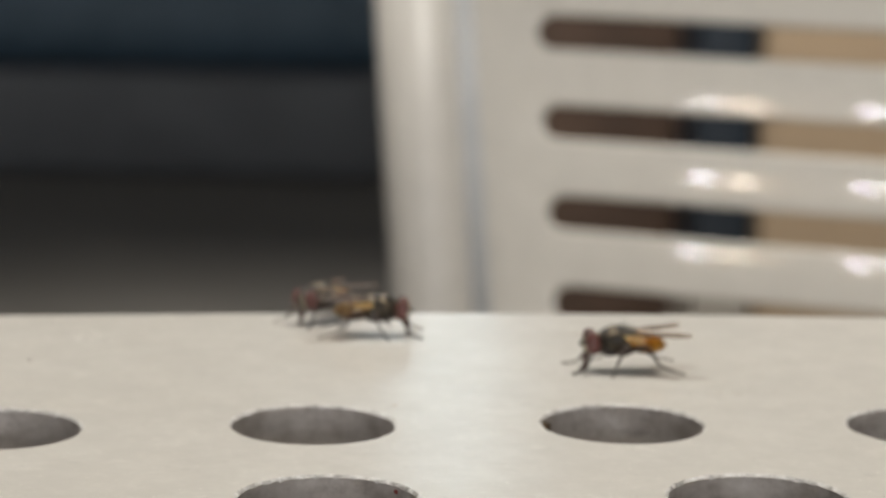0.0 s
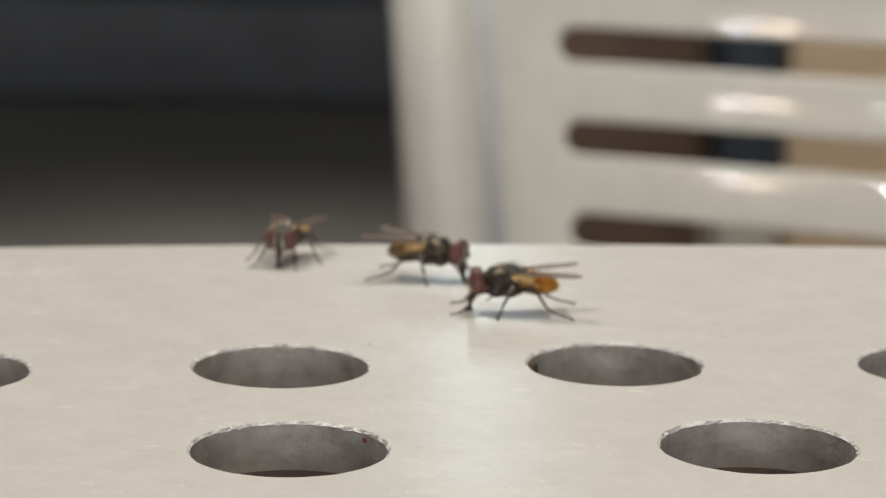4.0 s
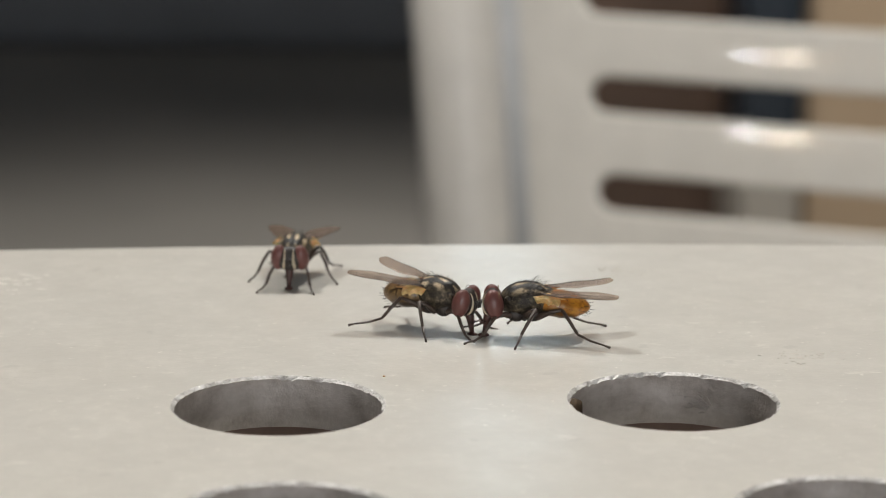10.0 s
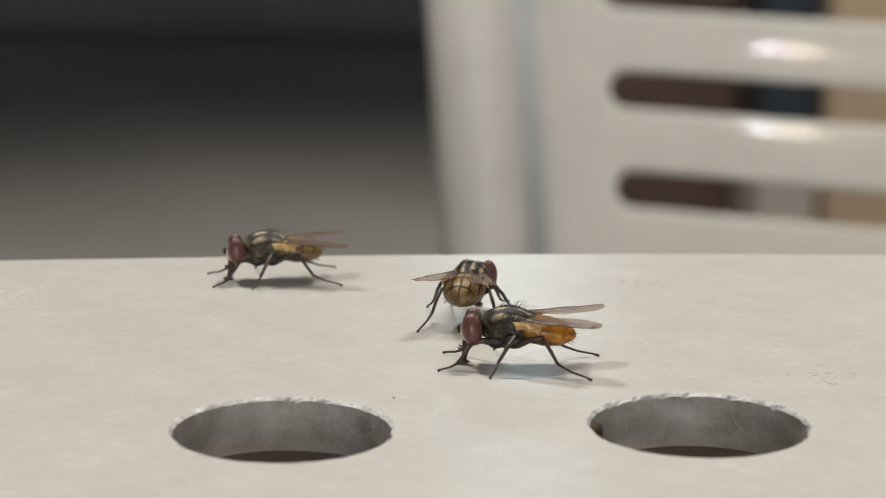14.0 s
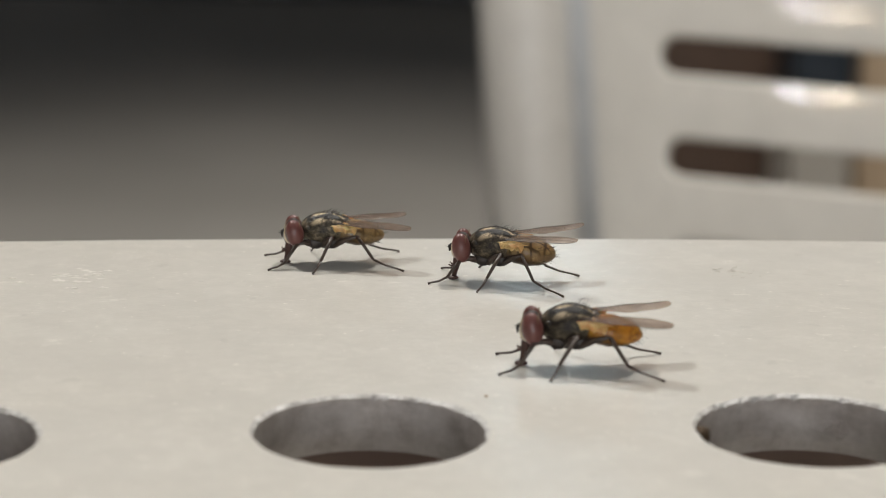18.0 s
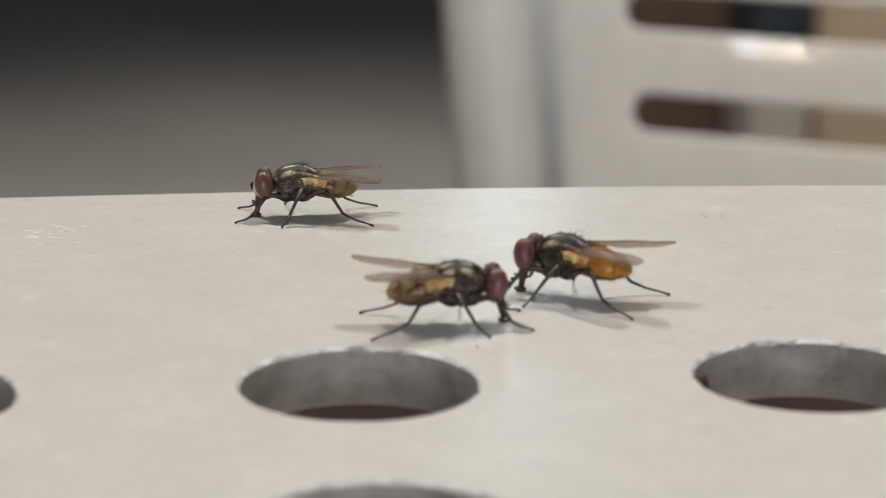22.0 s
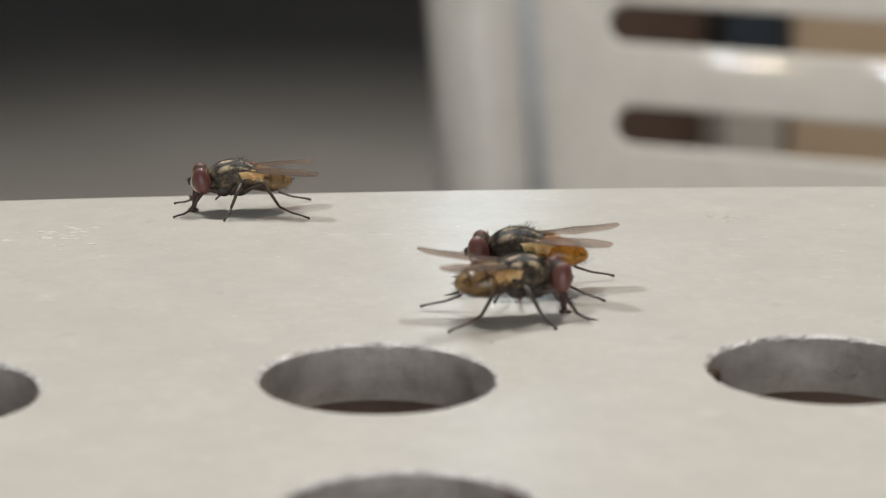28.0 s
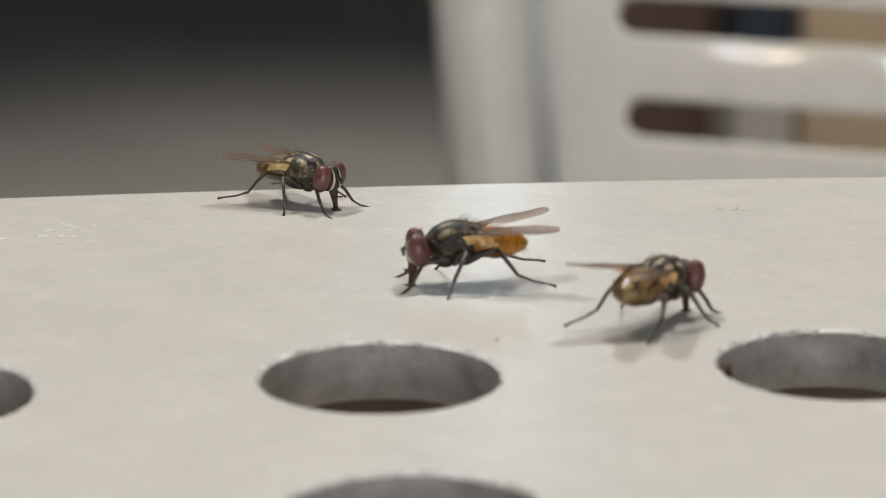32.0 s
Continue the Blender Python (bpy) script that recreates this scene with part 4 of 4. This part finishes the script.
def motions():
    rows_a = [
        (0, 1.30, 37.96, 228, 0, 0),
        (0.5, 1.66, 39.91, 236, 0, 0),
        (1, 1.49, 39.16, 250, 0, 0),
        (1.5, 0.45, 38.22, 246, 0, 0),
        (2, 0.71, 37.29, 244, 0, 0),
        (2.5, 0.48, 36.93, 246, 0, 0),
        (3, 0.61, 37.17, 250, 0, 0),
        (3.5, 0.08, 35.88, 252, 0, 0),
        (5.5, 1.78, 32.48, 270, 0, 0),
        (6, 1.66, 32.61, 270, 0, 0),
        (6.5, 1.66, 32.61, 270, 0, 0),
        (7, 1.12, 32.65, 272, 0, 0),
        (7.5, 1.08, 32.34, 266, 0, 0),
        (8, 1.08, 31.65, 270, 0, 0),
        (8.5, 1.11, 31.23, 270, 0, 0),
        (9, 1.19, 30.69, 265, 0, 0),
        (9.5, 0.34, 30.12, 262, 0, 0),
        (10, 0.82, 29.90, 262, 0, 0),
        (10.5, 1.07, 29.68, 262, 0, 0),
        (11, -0.11, 29.66, 235, 0, 0),
        (11.5, -1.35, 30.44, 205, 0, 0),
        (12, -1.41, 31.79, 190, 0, 0),
        (12.5, -1.58, 32.16, 188, 0, 0),
        (13, -1.70, 32.35, 188, 0, 0),
        (13.5, -1.79, 32.99, 185, 0, 0),
        (14, -1.57, 34.10, 183, 0, 0),
        (14.5, -1.93, 34.91, 183, 0, 0),
        (16.5, -2.08, 33.57, 183, 0, 0),
        (17, -2.84, 34.07, 183, 0, 0),
        (17.5, -2.46, 34.19, 183, 0, 0),
        (18, -2.71, 34.44, 183, 0, 0),
        (18.5, -2.73, 34.67, 183, 0, 0),
        (19, -2.54, 35.61, 183, 0, 0),
        (19.5, -3.15, 36.78, 180, 0, 0),
        (20, -3.25, 36.43, 180, 0, 0),
        (20.5, -3.13, 35.60, 182, 0, 0),
        (20.8, -4.15, 36.47, 180, 0, 0),
        (21, -4.36, 36.57, 183, 0, 0),
        (21.2, -3.03, 35.02, 178, 0, 0),
        (21.5, -3.75, 34.06, 180, 0, 0),
        (21.7, -3.43, 33.92, 180, 0, 0),
        (22, -3.20, 34.11, 178, 0, 0),
        (22.5, -3.07, 34.33, 180, 0, 0),
        (23, -4.43, 34.82, 178, 0, 0),
        (23.5, -4.89, 35.07, 178, 0, 0),
        (24, -5.19, 34.91, 178, 0, 0),
        (24.5, -4.86, 34.94, 180, 0, 0),
        (26.5, -5.80, 36.03, 178, 0, 0),
        (27, -6.59, 37.08, 180, 0, 0),
        (27.5, -7.21, 36.66, 182, 0, 0),
        (28, -7.83, 36.21, 183, 0, 0),
        (28.5, -9.49, 36.57, 188, 0, 0),
        (28.7, -10.32, 37.83, 188, 0, 0),
        (29, -10.71, 37.55, 190, 0, 0),
        (29.3, -8.98, 35.81, 265, 0, 0),
        (29.5, -7.65, 35.53, 288, 1, 0),
        (30, -6.86, 35.57, 306, 2, 0),
        (30.5, -6.63, 35.54, 302, 2, 0),
        (31, -5.01, 35.93, 308, 2, 0),
        (31.5, -4.69, 35.88, 316, 2, 0),
        (32, -3.29, 36.32, 320, 2, 0),
    ]
    rows_b = [
        (0, 6.30, 32.25, 355, 0, 0),
        (0.5, 6.73, 31.82, 360, 0, 0),
        (1, 9.20, 30.98, 350, 0, 0),
        (1.5, 8.02, 30.04, 345, 0, 0),
        (2, 7.79, 28.63, 355, 0, 0),
        (2.5, 8.93, 27.92, 350, 0, 0),
        (3, 10.05, 28.75, 352, 0, 0),
        (3.5, 11.26, 28.20, 345, 0, 0),
        (5.5, 12.52, 26.38, 318, 6, 0),
        (6, 12.05, 24.87, 307, 8, 0),
        (6.5, 13.04, 24.16, 305, 8, 0),
        (7, 12.17, 22.83, 298, 8, 0),
        (7.5, 11.94, 23.13, 288, 8, 0),
        (8, 10.54, 22.84, 272, 6, 0),
        (8.5, 10.32, 20.16, 290, 8, 0),
        (9, 9.04, 17.68, 285, 8, 0),
        (9.5, 9.02, 16.93, 303, 6, 0),
        (10, 9.94, 16.74, 330, 3, 0),
        (10.5, 9.65, 16.52, 350, 0, 0),
        (11, 8.84, 18.64, 355, 0, 0),
        (11.5, 8.74, 18.55, 355, 0, 0),
        (12, 10.59, 19.53, 352, 0, 0),
        (12.5, 9.98, 17.78, 345, -2, 0.2),
        (13, 9.69, 19.13, 374, -9, 0.6),
        (13.5, 11.64, 21.02, 405, -4, 0.3),
        (14, 11.62, 24.42, 435, 0, 0),
        (14.5, 11.64, 25.08, 428, 0, 0),
        (16.5, 12.87, 26.82, 450, 0, 0),
        (17, 9.66, 27.58, 533, 0, 0),
        (17.5, 9.33, 28.67, 532, 0, 0),
        (18, 7.84, 30.01, 530, 0, 0),
        (18.5, 7.63, 31.19, 520, 0, 0),
        (19, 6.09, 32.90, 518, 0, 0),
        (19.5, 1.94, 30.48, 532, 0, 0),
        (20, 2.31, 31.86, 532, 0, 0),
        (20.5, 2.19, 30.70, 535, 0, 0),
        (20.8, -0.15, 28.22, 548, 0, 0),
        (21, -2.16, 28.50, 550, 0, 0),
        (21.2, -7.91, 26.38, 550, 0, 0),
        (21.5, -7.53, 12.95, 628, 0, 0),
        (21.7, -1.16, 3.82, 665, 0, 0),
        (22, 5.51, 10.01, 728, 0, 0),
        (22.5, 5.16, 10.62, 740, 0, 0),
        (23, 4.63, 12.76, 742, 3, 0),
        (23.5, 4.87, 12.99, 742, 0, 0),
        (24, 4.94, 10.75, 732, 3, 0),
        (24.5, 5.89, 12.33, 735, 0, 0),
        (26.5, 7.60, 10.94, 745, 3, 0),
        (27, 6.99, 11.53, 745, 3, 0),
        (27.5, 8.10, 11.08, 740, 3, 0),
        (28, 8.27, 10.82, 733, 2, 0),
        (28.5, 9.44, 12.70, 725, 0, 0),
        (28.7, 9.63, 11.50, 715, 0, 0),
        (29, 9.68, 10.36, 718, 2, 0),
        (29.3, 9.43, 8.67, 710, 2, 0),
        (29.5, 12.95, 8.31, 720, 0, 0),
        (30, 17.23, 7.51, 728, 2, 0),
        (30.5, 16.05, 7.46, 740, 2, 0),
        (31, 15.43, 7.83, 760, 4, 0),
        (31.5, 14.98, 7.12, 764, 4, 0),
        (32, 15.05, 8.58, 768, 4, 0),
    ]
    rows_c = [
        (0, 24.73, 18.66, 183, 0, 0),
        (0.5, 20.91, 18.65, 183, 0, 0),
        (1, 17.92, 17.73, 178, 0, 0),
        (1.5, 18.03, 17.20, 178, 0, 0),
        (2, 17.62, 16.74, 178, 0, 0),
        (2.5, 17.94, 16.75, 178, 0, 0),
        (3, 18.12, 16.99, 178, 0, 0),
        (3.5, 16.53, 16.75, 178, 0, 0),
        (5.5, 16.39, 15.54, 175, 0, 0),
        (6, 16.20, 15.71, 178, 0, 0),
        (6.5, 16.52, 16.32, 178, 0, 0),
        (7, 16.10, 16.71, 176, 0, 0),
        (7.5, 15.76, 16.64, 172, 0, 0),
        (8, 15.07, 15.75, 176, 0, 0),
        (8.5, 15.12, 14.88, 178, 0, 0),
        (9, 14.50, 14.36, 183, 0, 0),
        (9.5, 14.77, 14.32, 178, 0, 0),
        (10, 15.37, 14.80, 178, 0, 0),
        (10.5, 15.73, 14.55, 180, 0, 0),
        (11, 14.09, 13.61, 180, 0, 0),
        (11.5, 14.20, 13.22, 180, 0, 0),
        (12, 14.68, 13.51, 183, 0, 0),
        (12.5, 14.17, 12.57, 180, 0, 0),
        (13, 13.27, 11.92, 180, 0, 0),
        (13.5, 12.84, 12.01, 178, 0, 0),
        (14, 13.07, 12.52, 172, 0, 0),
        (14.5, 12.82, 12.81, 172, 0, 0),
        (16.5, 11.64, 10.30, 170, 0, 0),
        (17, 11.96, 11.02, 172, 0, 0),
        (17.5, 11.42, 11.09, 175, 0, 0),
        (18, 11.05, 11.43, 175, 0, 0),
        (18.5, 10.81, 11.82, 173, 0, 0),
        (19, 10.29, 12.80, 178, 0, 0),
        (19.5, 9.92, 13.70, 160, 0, 0),
        (20, 10.99, 14.62, 151, 0, 0),
        (20.5, 10.91, 15.03, 151, 0, 0),
        (20.8, 10.77, 15.29, 151, 0, 0),
        (21, 11.35, 14.96, 150, 0, 0),
        (21.2, 11.17, 14.24, 150, 0, 0),
        (21.5, 11.27, 14.24, 150, 0, 0),
        (21.7, 11.37, 14.68, 150, 0, 0),
        (22, 11.60, 15.16, 150, 0, 0),
        (22.5, 10.49, 15.70, 152, 0, 0),
        (23, 10.95, 16.41, 154, 0, 0),
        (23.5, 11.09, 16.23, 155, 0, 0),
        (24, 10.30, 16.08, 165, 0, 0),
        (24.5, 9.87, 16.55, 168, 0, 0),
        (26.5, 9.19, 17.70, 168, 0, 0),
        (27, 8.92, 17.21, 168, 0, 0),
        (27.5, 9.16, 16.57, 168, 0, 0),
        (28, 8.52, 16.48, 168, 2, 0),
        (28.5, 8.07, 17.41, 172, 3, 0),
        (28.7, 7.59, 19.08, 175, 3, 0),
        (29, 6.76, 18.76, 182, 4, 0),
        (29.3, 5.98, 17.52, 182, 4, 0),
        (29.5, 6.12, 17.32, 180, 4, 0),
        (30, 6.22, 17.66, 180, 4, 0),
        (30.5, 6.86, 17.61, 180, 4, 0),
        (31, 5.05, 17.24, 180, 4, 0),
        (31.5, 5.14, 16.70, 180, 4, 0),
        (32, 4.89, 16.84, 182, 4, 0),
    ]
    for fly, legs, rows in ((fly_a, legs_a, rows_a), (fly_b, legs_b, rows_b), (fly_c, legs_c, rows_c)):
        walk(fly, spread(rows))
        gait(legs, rows)


motions()
